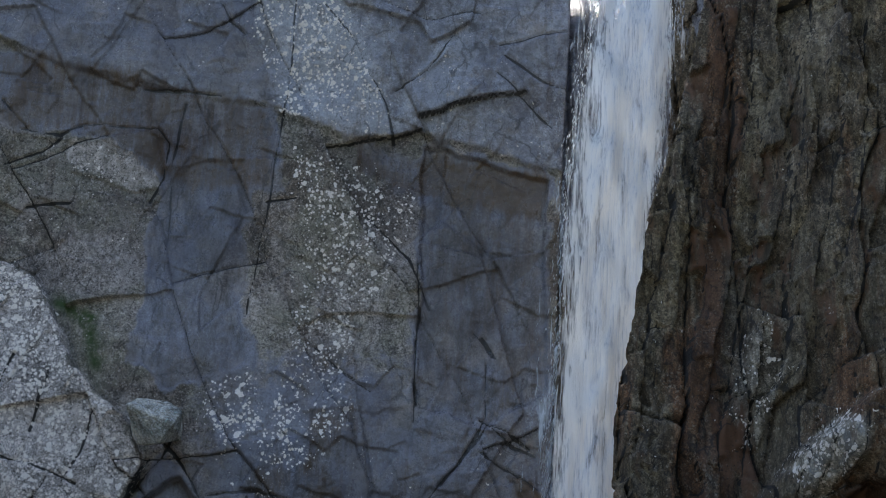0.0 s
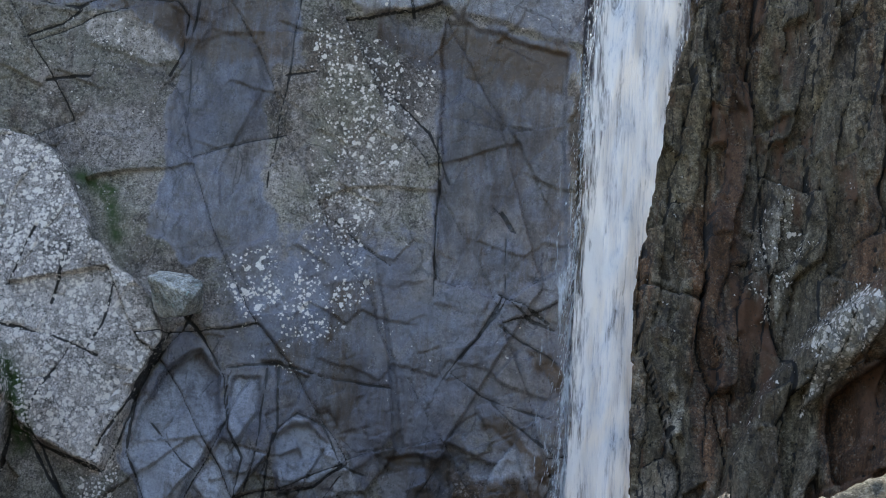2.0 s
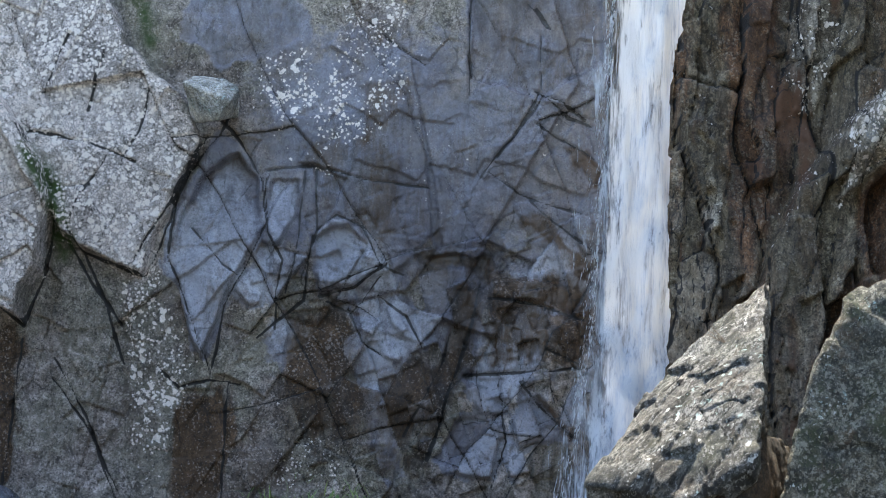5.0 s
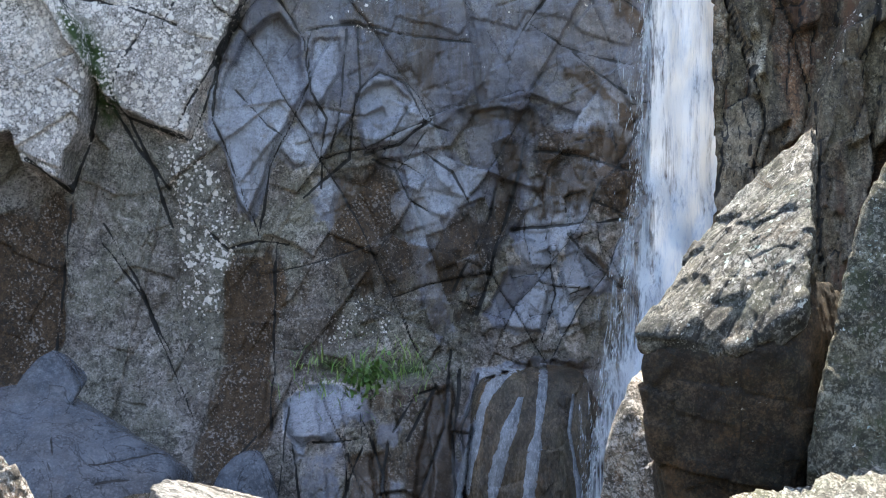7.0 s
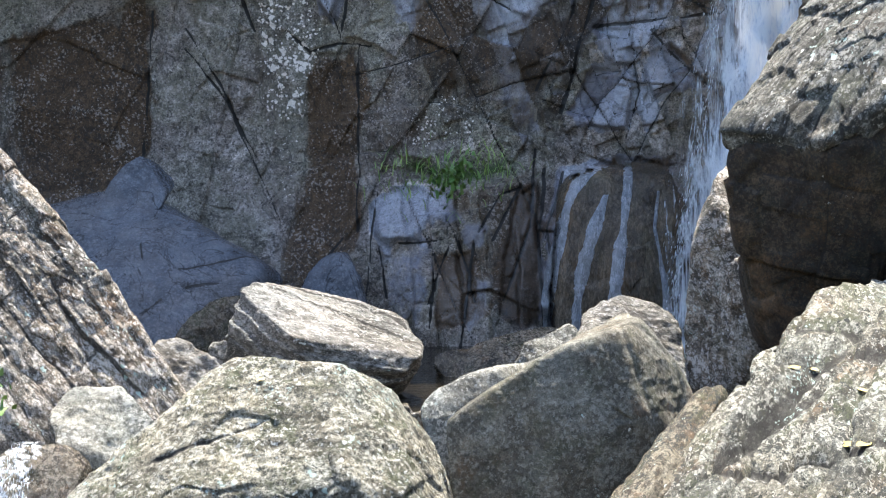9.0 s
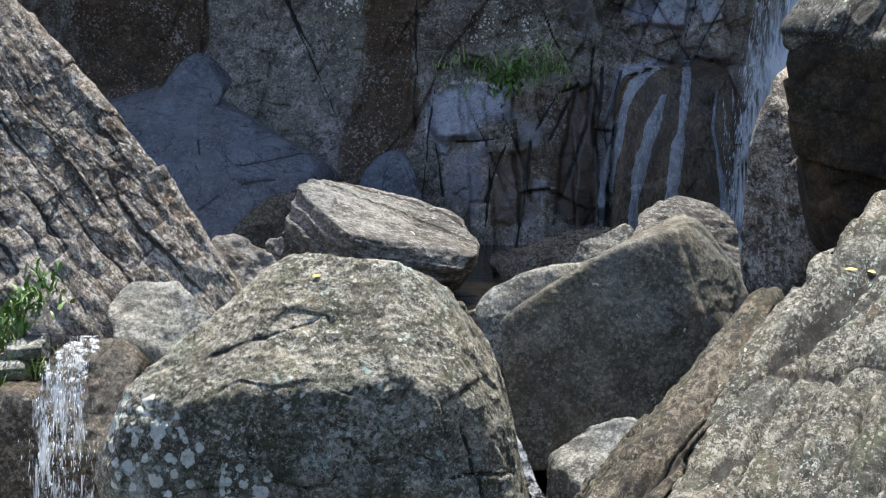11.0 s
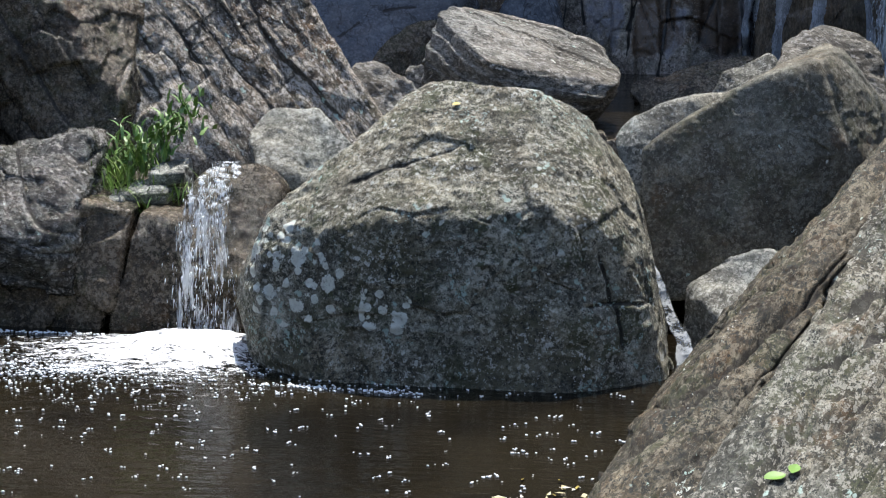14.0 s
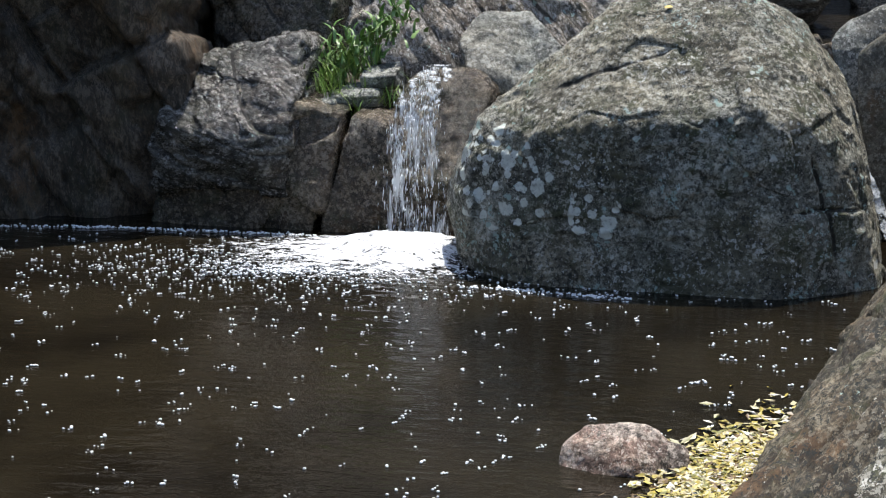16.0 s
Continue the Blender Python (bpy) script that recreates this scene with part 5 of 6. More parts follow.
rock("body", [(-.46, 11.55, .98), (-.14, 11.6, 1.20), (.04, 11.62, 1.31), (.40, 11.66, 1.45), (.54, 11.72, 1.49), (.66, 12.0, 1.5), (.88, 12.0, 1.25), (1.0, 12.1, 1.0), (.9, 11.8, .75), (.5, 11.6, .40), (.35, 11.5, .30), (0, 11.4, .12), (-.36, 11.4, .12),
              (-.42, 11.45, .5), (-.3, 12.8, .0), (.9, 12.9, .0), (.3, 11.48, .9), (.65, 11.6, 1.05), (.6, 12.7, 1.50), (.1, 12.6, 1.2)], DARK_GRANITE, "", level=7, sharp=38, lumps=0.03, rough=0.010, blocks=0.015, block_size=0.5, seed=3,
     seams=[((1, .1, .35), (.72, 11.8, .9), .02, .02)], parent=leaning)
rock("shoulder", [(-.62, 11.85, 1.02), (-.60, 11.8, .9), (-.52, 11.95, 1.12), (-.32, 12.0, 1.22), (-.14, 12.0, 1.23), (-.5, 11.7, .5), (-.4, 11.7, .1), (.2, 11.9, .2), (-.4, 12.9, .2), (.3, 12.9, .3), (-.45, 12.5, 1.0), (.1, 12.6, 1.22)], GREY, "paler rounded shoulder of the boulder", level=7, sharp=30, lumps=0.025, rough=0.008, seed=13, parent=leaning)
rock("boulder", [(.3, 13.2, 1.25), (.36, 13.6, 1.42), (.61, 13.6, 1.53), (.88, 13.6, 1.47), (1.0, 13.5, 1.3), (1.05, 13.3, 1.0), (.4, 13.2, .7), (1.0, 14.2, .7), (.3, 14.2, .7)], SCHIST, "grey capstone with ragged bedding behind a boulder", level=6, sharp=42, lumps=0.03, seed=4, layers=((.15, -.2, 1), .085, .014))
rock("boulder", [(-.72, 15.9, .82), (-.68, 15.95, .9), (-.41, 16.0, 1.0), (.04, 16.1, 1.08), (.36, 16.2, 1.11), (.4, 15.9, .6), (-.5, 15.7, .6), (-.1, 15.7, .86), (-.6, 16.8, .6), (.4, 16.8, .7)], WET, "dark wet slab standing in the upper pool", level=6, sharp=30, seed=5)
rock("boulder", [(-.15, 13.9, .95), (0, 14, 1.2), (.3, 14.1, 1.29), (.45, 14, 1.1), (.4, 13.7, .7), (-.2, 13.8, .7), (0, 14.5, .7), (.5, 14.5, .7)], GREY, "mottled grey stone beside a larger boulder", level=6, sharp=34, seed=6)
rock("boulder", [(-.2, 10.8, -.2), (-.17, 10.8, .36), (.02, 10.9, .52), (.28, 10.95, .54), (.36, 10.9, .4), (.4, 10.8, -.2), (0, 10.5, -.2), (.02, 10.55, .2), (.3, 11.4, -.2), (-.1, 11.3, -.2)], GREY, "smooth grey stone by a thin cascade", level=6, sharp=30, seed=7)
rock("boulder", [(-2.52, 13.9, 1.08), (-2.48, 14.0, 1.2), (-2.36, 14.0, 1.22), (-2.03, 14, 1.0), (-2.0, 13.9, .7), (-2.3, 13.7, .7), (-2.5, 14.3, .7), (-2, 14.4, .7)], SCHIST, "small grey stone wedged against the bank", level=6, sharp=38, seed=8)
rock("boulder", [(-2.22, 14.6, 1.1), (-2.1, 14.6, 1.15), (-2.1, 14.5, .7), (-2.24, 14.5, .7), (-2.2, 14.9, .7), (-2.1, 14.9, 1.1)], SCHIST, "small pale stone beside a flat block", level=5, sharp=30, seed=9)
rock("boulder", [(-2.7, 11.7, 1.0), (-2.6, 11.9, 1.11), (-2.33, 11.9, 1.13), (-2.1, 11.8, .92), (-2.3, 11.55, .75), (-2.46, 11.5, .68), (-2.62, 11.5, .84), (-2.4, 12.3, .7), (-2.7, 12.2, .7), (-2.1, 12.2, .7)], GREY, "grey angular stone on the lip above the cascade", level=6, sharp=42, lumps=0.03, seed=10)
rock("boulder", [(-1.3, 7.15, -.1), (-1.3, 7.25, .06), (-1.22, 7.3, .13), (-1.0, 7.3, .16), (-.84, 7.3, .06), (-.83, 7.2, -.1), (-1.05, 7.1, .02), (-1.2, 7.6, -.1), (-.9, 7.6, -.1)], RED, "reddish wet stone half sunk in the pool", level=6, sharp=30, lumps=0.02, seed=11)

for x, y, z, r, k in ((-.8, 13.3, .78, .11, 0), (-.66, 13.0, .80, .08, 1), (-.72, 12.6, .74, .10, 2), (-.58, 12.35, .72, .07, 3), (-.9, 13.7, .8, .09, 4), (-.55, 13.5, .76, .08, 5)):
    rock("wet_stone", [(x - r, y - .5 * r, z - .8 * r), (x + r, y - .6 * r, z - .8 * r), (x - .8 * r, y + r, z - .8 * r), (x + r, y + r, z - .8 * r), (x - .6 * r, y - .2 * r, z + .4 * r), (x + .5 * r, y - .3 * r, z + .5 * r), (x + .2 * r, y + .6 * r, z + .6 * r)], WET,
         "small dark wet stone in the stream", "stone", level=5, sharp=20, lumps=0.01, rough=0.006, seed=60 + k, group="stones in the stream")

# ---- right bank ----
slab = tagged(new("bank_slab"), "broad sloping slab of layered lichened schist on the bank", "rock slab")
slab.location = (1.0, 9.0, -.4)
rock("edge_bed", [(-.85, 6.0, -.2), (-.66, 7.0, -.02), (-.54, 8.1, -.05), (-.22, 9.9, -.25), (-.45, 7.9, .13), (-.2, 8.3, .36), (-.12, 9.7, .24), (.3, 10.3, .6), (.72, 10.95, 1.0), (.95, 11.15, 1.22), (1.1, 11.3, 1.22), (.5, 10.2, .55), (.15, 9.2, .2), (.0, 8.2, .3), (-.3, 6.6, .0), (1.2, 11.3, .8), (.3, 9.5, -.4), (-.3, 6.5, -.4)],
     EDGE, "brown weathered edge bed of schist", level=8, sharp=60, lumps=0.025, rough=0.02, seed=19, layers=((-.6, .1, .6), .09, .03), blocks=0.02, block_size=0.2, parent=slab,
     seams=[((.837, -.442, -.289), (.5, 9.24, .73), .05, .10, 2.6)])
rock("main_bed", [(-.48, 6.0, -.2), (-.3, 7.0, .0), (-.22, 8.0, .12), (.05, 8.6, .3), (.2, 9.6, .32), (.62, 10.4, .66), (1.0, 11, 1.12), (1.15, 11.2, 1.36), (1.5, 11.7, 1.6), (2.1, 12.1, 1.79), (3.2, 12.2, 2.02), (3.4, 8.5, 1.72), (2.8, 6.2, 1.02), (3.4, 6, -.5), (3.6, 12.2, -.5), (.8, 11.4, -.4), (-.2, 6, -.5)],
     SLAB, "", level=8, sharp=60, lumps=0.03, rough=0.013, seed=20, blocks=0.012, block_size=0.24, layers=((-.87, .25, .27), .19, .10), parent=slab,
     seams=[((.837, -.442, -.289), (.5, 9.24, .73), .05, .10, 2.6), ((.80, -.5, -.3), (.95, 8.4, .78), .025, .05, .9),
            ((-.164, .109, .980), (1.63, 11.39, 1.51), .03, .06, .45), ((-.166, .125, .978), (1.50, 10.9, 1.38), .03, .06, .65), ((-.202, .172, .964), (1.08, 9.48, 1.03), .022, .04, .4),
            ((-.302, .182, .936), (1.45, 9.43, 1.14), .022, .04, .35), ((-.640, .174, .749), (1.01, 10.02, 1.03), .04, .07, .6), ((-.556, .219, .802), (.81, 8.54, .73), .022, .04, .6),
            ((-.451, .236, .860), (1.05, 8.28, .78), .02, .035, .35), ((-.639, .198, .743), (.91, 8.98, .89), .022, .04, .6)])
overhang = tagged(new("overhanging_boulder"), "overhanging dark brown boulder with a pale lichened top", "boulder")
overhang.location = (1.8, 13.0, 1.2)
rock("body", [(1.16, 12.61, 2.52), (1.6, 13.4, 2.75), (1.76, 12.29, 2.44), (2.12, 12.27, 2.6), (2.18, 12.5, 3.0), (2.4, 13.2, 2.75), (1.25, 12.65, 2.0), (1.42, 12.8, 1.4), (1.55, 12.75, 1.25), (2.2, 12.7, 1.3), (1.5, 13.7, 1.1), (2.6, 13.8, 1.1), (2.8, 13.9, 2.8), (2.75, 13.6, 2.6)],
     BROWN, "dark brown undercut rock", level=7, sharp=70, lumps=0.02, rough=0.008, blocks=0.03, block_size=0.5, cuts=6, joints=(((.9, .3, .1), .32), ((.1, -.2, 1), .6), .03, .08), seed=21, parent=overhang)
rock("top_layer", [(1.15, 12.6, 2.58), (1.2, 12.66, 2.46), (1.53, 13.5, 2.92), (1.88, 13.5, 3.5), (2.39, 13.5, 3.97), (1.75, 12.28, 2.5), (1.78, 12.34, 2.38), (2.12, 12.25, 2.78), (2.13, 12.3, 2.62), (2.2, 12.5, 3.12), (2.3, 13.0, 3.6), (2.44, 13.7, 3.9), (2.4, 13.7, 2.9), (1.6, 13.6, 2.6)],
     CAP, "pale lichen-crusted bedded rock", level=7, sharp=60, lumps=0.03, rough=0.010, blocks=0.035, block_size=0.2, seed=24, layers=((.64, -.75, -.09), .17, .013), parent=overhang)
rock("rock_column", [(2.12, 12.2, 1.3), (2.16, 12.2, 2.3), (2.36, 12.3, 2.75), (2.5, 12.4, 3.4), (2.72, 12.42, 3.8), (3.3, 12.5, 4.1), (4.6, 12.4, 4.3), (4.8, 11.5, 1.2), (2.4, 11.8, 1.2), (3.2, 14.2, 2.8), (4.6, 14.2, 3.0), (2.6, 14, 1.2), (4.6, 14.2, 1.2)],
     MOSSY, "grey-brown upright rock column beside the overhang", "rock", level=7, sharp=42, lumps=0.08, rough=0.02, blocks=0.05, seed=22)
rock("rock", [(1.2, 13.6, 2.3), (1.06, 13.5, 1.88), (.98, 13.4, 1.0), (1.4, 13.3, 1.78), (1.42, 13.2, 1.2), (1.0, 13.4, .5), (1.8, 13.3, .5), (1.2, 14.4, .5), (1.4, 14.4, 2.4), (2.0, 14.3, 2.0)],
     BANK, "grey weathered rock below an overhanging boulder", "rock", level=6, sharp=38, seed=23, blocks=0.04)

# ---- left bank ----
rock("bank_rock", [(-3.8, 13, 2.95), (-3.56, 13, 2.6), (-3.16, 13, 2.35), (-2.9, 13, 2.05), (-2.84, 13, 1.75), (-2.32, 13, 1.22), (-2.02, 12.9, .85), (-2.2, 12.7, .7), (-2.9, 12.15, .75), (-3.6, 11.75, .8), (-4.2, 12, 1.6), (-4.6, 12.4, 2.9), (-5, 13.4, 3.2), (-2.2, 14, .6), (-4, 15, .6), (-4, 14.5, 2.8), (-3.6, 11.8, .4)],
     BANK, "steep lichened schist bank rock beside the pool", "rock", level=8, sharp=38, lumps=0.06, rough=0.012, blocks=0.02, block_size=0.25, joints=(((.75, -.15, .6), .11), ((.65, 0, -.76), .9), .022, .07), seed=30, layers=((.75, -.15, .6), .13, .008), patches=[(-3.4, 12.6, 2.2, .5, .25), (-2.8, 12.7, 1.5, .35, .25)])
rock("pool_wall", [(-7, 10.9, -.4), (-4.2, 11.0, -.4), (-4.2, 10.97, .5), (-4.12, 10.9, 1.2), (-4.6, 11.0, 1.6), (-5.4, 11.0, 2.4), (-5.6, 11.2, 3.2), (-7, 10.7, 3.6), (-7.5, 10.8, 2.2), (-5.2, 10.78, 1.4), (-4.1, 12.5, -.4), (-5.0, 12.8, 2.6), (-7, 13, 3.4)],
     WALL, "dark wet overhanging rock wall at the pool", "rock", level=7, sharp=30, lumps=0.1, rough=0.02, blocks=0.05, block_size=0.5, seed=31, joints=(((.8, .1, .5), .5), ((-.5, .1, .9), .8), .14, .22))
rock("bank_block", [(-4.4, 10.85, -.3), (-3.42, 10.85, -.3), (-4.2, 11.1, .85), (-3.75, 11.0, .62), (-3.5, 10.95, .68), (-3.2, 11.0, .64), (-3.35, 10.85, 0), (-4.2, 12, .9), (-3.3, 12, .7), (-3.4, 12, -.3), (-4.3, 12, -.3)],
     WET, "dark wet block at the water's edge", "rock", level=7, sharp=46, lumps=0.04, seed=32, blocks=0.04)
rock("bank_block", [(-3.36, 10.85, -.3), (-2.9, 10.85, -.3), (-3.16, 11.0, .63), (-2.95, 10.95, .62), (-2.88, 10.9, .35), (-3.3, 10.87, .1), (-3.1, 12, .7), (-2.9, 12, .6), (-2.9, 12, -.3), (-3.3, 12, -.3)],
     WET, "wet brown block beside the small cascade", "rock", level=6, sharp=42, lumps=0.03, seed=33)
rock("wet_ledge", [(-4.25, 10.85, .60), (-4.0, 10.76, .56), (-3.72, 10.74, .46), (-3.46, 10.84, .60), (-4.15, 11.2, .86), (-3.95, 11.25, .94), (-3.55, 11.32, 1.04), (-3.44, 11.25, .88), (-3.5, 11.6, 1.0), (-4.2, 11.6, .9), (-4.4, 11.3, .1), (-3.5, 11.5, .1), (-4.3, 10.88, .2), (-3.5, 10.86, .2)],
     WET_GREY, "sunlit wet slanting ledge on the pool wall", "rock", level=7, sharp=46, lumps=0.03, rough=0.014, blocks=0.03, block_size=0.16, seed=35, layers=((.3, -.5, .8), .1, .02))
rock("bank_rock", [(-4.3, 11.75, 1.5), (-4.2, 11.75, .9), (-3.9, 11.65, .78), (-3.6, 11.6, .72), (-3.45, 11.75, 1.15), (-3.7, 11.95, 1.6), (-4.1, 11.8, 2.0), (-4.4, 12.6, .4), (-3.4, 12.6, .4), (-3.5, 12.6, 1.9), (-4.5, 12.4, 2.3)],
     WET, "dark brown overhanging rock above a wet ledge", "rock", level=7, sharp=34, lumps=0.06, rough=0.02, blocks=0.04, block_size=0.25, seed=36, layers=((.7, -.2, .6), .2, .012))
rock("cascade_rock", [(-3.0, 11.2, .6), (-2.9, 11.3, .82), (-2.62, 11.35, .87), (-2.44, 11.3, .74), (-2.44, 11.1, .4), (-2.6, 10.98, .25), (-2.95, 10.98, .3), (-3, 10.98, -.3), (-2.4, 11, -.3), (-2.4, 12, .7), (-3, 12, .7), (-2.4, 12, -.3), (-3, 12, -.3)],
     WET, "rounded wet brown rock under the small cascade", "rock", level=6, sharp=26, lumps=0.03, seed=34)

for a, b, c, d, k in ((-3.32, -3.06, 11.2, .70, 0), (-3.5, -3.3, 11.15, .66, 1), (-3.2, -2.98, 11.3, .80, 2), (-3.62, -3.46, 11.2, .60, 3)):
    rock("ledge_stone", [(a, c, d), (b, c - .02, d + .02), (a + .02, c + .25, d + .05), (b - .03, c + .25, d + .06), (a, c, d - .06), (b, c, d - .05), (a, c + .2, d - .08), (b, c + .2, d - .08)], GREY,
         "flat pale stone on the grassy ledge", "stone", level=5, sharp=30, lumps=0.02, rough=0.008, seed=50 + k, group="stones on the ledge")

# ---- at the foot of the cliff ----
apron = tagged(new("wet_apron"), "smooth blue-grey wet rock apron at the cliff foot", "rock")
apron.location = (-3.4, 17.4, .5)
rock("sheet", [(-4.6, 17.6, 1.8), (-3.9, 17.6, 2.0), (-3.55, 17.7, 2.15), (-3.15, 17.7, 2.05), (-2.6, 17.4, 1.72), (-2.1, 17.2, 1.5), (-2.3, 16.9, 1.25), (-2.75, 16.5, 1.05), (-3.1, 16.1, .62), (-4, 16, .5), (-5.2, 16.5, .8), (-4.8, 19, 1.8), (-2.2, 19, 1.3), (-3.3, 19, 2.0), (-2.2, 18, .5)],
     BLUE_WET, "", level=7, sharp=16, lumps=0.13, rough=0.006, seed=40, parent=apron, seams=[((.172, -.04, -.984), (-2.62, 16.89, 1.37), .016, .03, .16), ((.555, .036, -.831), (-3.01, 16.68, 1.21), .02, .03, .13), ((.95, .1, .1), (-3.2, 17.3, 1.75), .012, .02, .3), ((-.3, .3, 1), (-2.5, 17.2, 1.55), .012, .02, .4)])
rock("knob", [(-3.62, 17.7, 2.05), (-3.45, 17.75, 2.36), (-3.3, 17.8, 2.45), (-3.12, 17.7, 2.22), (-3.05, 17.65, 2.1), (-3.1, 17.6, 1.95), (-3.6, 17.6, 1.9), (-3.5, 18.4, 1.9), (-3.1, 18.4, 2.2)],
     BLUE_WET, "", level=6, sharp=18, lumps=0.03, seed=44, parent=apron)
rock("undercut_rock", [(-2.79, 16.25, .94), (-2.66, 16.35, 1.16), (-2.45, 16.45, 1.27), (-2.22, 16.5, 1.3), (-2.15, 16.4, .6), (-2.8, 16.15, .6), (-2.15, 17.6, .6), (-2.8, 17.6, .6), (-2.2, 17.5, 1.25)], WET, "dark brown undercut base", level=6, sharp=20, seed=45, parent=apron)
rock("wet_boulder", [(-3.9, 16.0, 1.62), (-3.55, 16.1, 1.6), (-3.2, 16.0, 1.35), (-3.0, 15.9, .95), (-3.05, 15.8, .6), (-4.2, 15.6, .6), (-4.2, 16.8, .6), (-3.1, 16.6, .6), (-3.8, 16.8, 1.6)], BLUE_WET, "smooth grey wet boulder behind the bank", level=6, sharp=14, lumps=0.04, seed=42)
rock("wet_boulder", [(-1.95, 17.8, 1.3), (-1.75, 17.8, 1.55), (-1.6, 17.8, 1.6), (-1.4, 17.7, 1.4), (-1.3, 17.6, 1.0), (-1.3, 17.5, .6), (-2, 17.5, .6), (-2, 18.6, .6), (-1.3, 18.6, .6), (-1.6, 18.6, 1.6)], BLUE_WET, "smooth blue-grey wet bulge at the cliff foot", level=6, sharp=14, lumps=0.04, seed=43)
STREAKS = (((.54, 2.31, .15), (.40, 2.07, .06), (.31, 1.78, .05), (.24, 1.49, .045), (.19, 1.21, .04), (.17, .75, .05)),
           ((.88, 2.36, .03), (.87, 2.08, .035), (.84, 1.79, .04), (.80, 1.50, .045), (.76, 1.24, .04), (.72, .75, .05)),
           ((.69, 2.07, .02), (.60, 1.83, .045), (.53, 1.59, .05), (.48, 1.35, .05), (.44, 1.11, .06), (.42, .75, .05)),
           ((1.14, 2.1, .008), (1.1, 1.79, .012), (1.18, 1.31, .02), (1.2, .75, .03)))
wet_dome = tagged(new("wet_dome"), "rounded wet brown rock step with pale vertical streaks", "rock")
wet_dome.location = (.8, 18.2, .6)
dome_body = rock("body", [(.12, 17.75, .6), (.17, 17.8, 1.5), (.27, 17.95, 2.2), (.5, 18.05, 2.36), (.9, 18.1, 2.42), (1.25, 18.05, 2.34), (1.4, 17.9, 2.0), (1.46, 17.75, .6), (.75, 17.6, .6), (.7, 17.72, 1.7), (.2, 19, .6), (1.4, 19, .6), (.3, 19, 2.3), (1.3, 19, 2.4)],
     DOME, "", level=7, sharp=9, lumps=0.08, rough=0.01, blocks=0.02, block_size=0.35, seed=46, parent=wet_dome)


def sheen_film(rows, seed):
    """A thin wet film down the dome, painted pale for the sky it reflects; rows: x, height, half width."""
    rows = np.array(rows, float)
    t = np.linspace(0, 1, 70)
    k = np.linspace(0, 1, len(rows))
    mid, z, half = [np.interp(t, k, rows[:, c]) for c in range(3)]
    side_at = np.stack([t * 0 + seed, t * 0, z], -1)
    half = 1.25 * half * (1 + 0.8 * fbm(side_at, 5.0, 5, seed))
    mid = mid + 0.025 * fbm(side_at, 2.0, 5, seed + 4)
    seen = bpy.context.evaluated_depsgraph_get()
    to_body = Vector(dome_body.location) + Vector(wet_dome.location)
    v, last = [], 0.0
    for m, zz, h in zip(mid, z, half):
        for u in np.linspace(-1, 1, 9):
            spot = Vector((m + u * max(h, 0.006), 15.0, zz)) - to_body
            found, hit, _, _ = dome_body.ray_cast(spot, Vector((0, 1, 0)), depsgraph=seen)
            last = hit.y if found else last
            v.append((spot.x + dome_body.location.x, last + dome_body.location.y - 0.016 * (1 - u * u) + 0.004, spot.z + dome_body.location.z))
    ob = new("sheen_streak", mesh_of("sheen_streak", v, grid_faces(9, 70), SKY_SHEEN))
    ob.parent = wet_dome
    return tagged(ob, "pale grey wet streak, sky sheen painted in its colour")


bpy.context.view_layer.update()
for n, rows in enumerate(STREAKS):
    sheen_film(rows, 300 + n)
rock("cliff_block", [(-1.99, 18.15, 6.00), (-1.91, 18.45, 6.11), (-1.65, 18.50, 6.11), (-1.51, 18.35, 6.01), (-1.55, 18.15, 5.85), (-1.67, 18.25, 5.69), (-1.93, 18.75, 5.74), (-1.53, 18.95, 5.85)], PALE, "small white-crusted block perched on the cliff", "rock", level=6, sharp=34, lumps=0.02, seed=41)


# ---- falling water ----
def curtain(name, rows, ys, material, label, seed, thick=0.85, ragged=0.06, whole=None, fade=(0.22, 0.22)):
    """Sheets of falling water; rows: height, left edge, right edge, distance."""
    rows = np.array(rows)
    root = whole or new(name)
    zs = np.linspace(rows[:, 0].min(), rows[:, 0].max(), 160)
    order = np.argsort(rows[:, 0])
    left, right, far = [np.interp(zs, rows[order, 0], rows[order, k]) for k in (1, 2, 3)]
    u = np.linspace(0, 1, 48)
    if whole is None:
        root.location = (float(rows[:, 1].mean()), float(rows[:, 3].mean()), float(zs[0]))
    for n, off in enumerate(ys):
        U, Z = np.meshgrid(u, zs)
        L, R, Y = [np.repeat(a[:, None], len(u), 1) for a in (left, right, far)]
        X = L + (R - L) * U
        p = np.stack([X.ravel(), (Y + off).ravel(), Z.ravel()], -1)
        wave = fbm(p * (1, 1, 0.3), 5, 3, seed + n)
        p[:, 1] += 0.06 * wave + 0.03 * fbm(p * (1, 1, 0.25), 12, 3, seed + 30 + n)
        p[:, 0] += ragged * 0.3 * fbm(p * (1, 1, 0.5), 3, 3, seed + 5 + n)
        dense = smooth(U.ravel(), 0.0, fade[0]) * smooth(1 - U.ravel(), 0.0, fade[1]) * thick + 0.16 * fbm(p * (1, 1, 0.25), 6, 3, seed + 9 + n)
        piece = name if whole else "water_sheet"
        ob = new(piece, mesh_of(piece, p - np.array(root.location), grid_faces(len(u), len(zs)), material, {"dense": dense}))
        ob.parent = root
        if whole:
            return tagged(ob, label)
    return tagged(root, label, "waterfall")


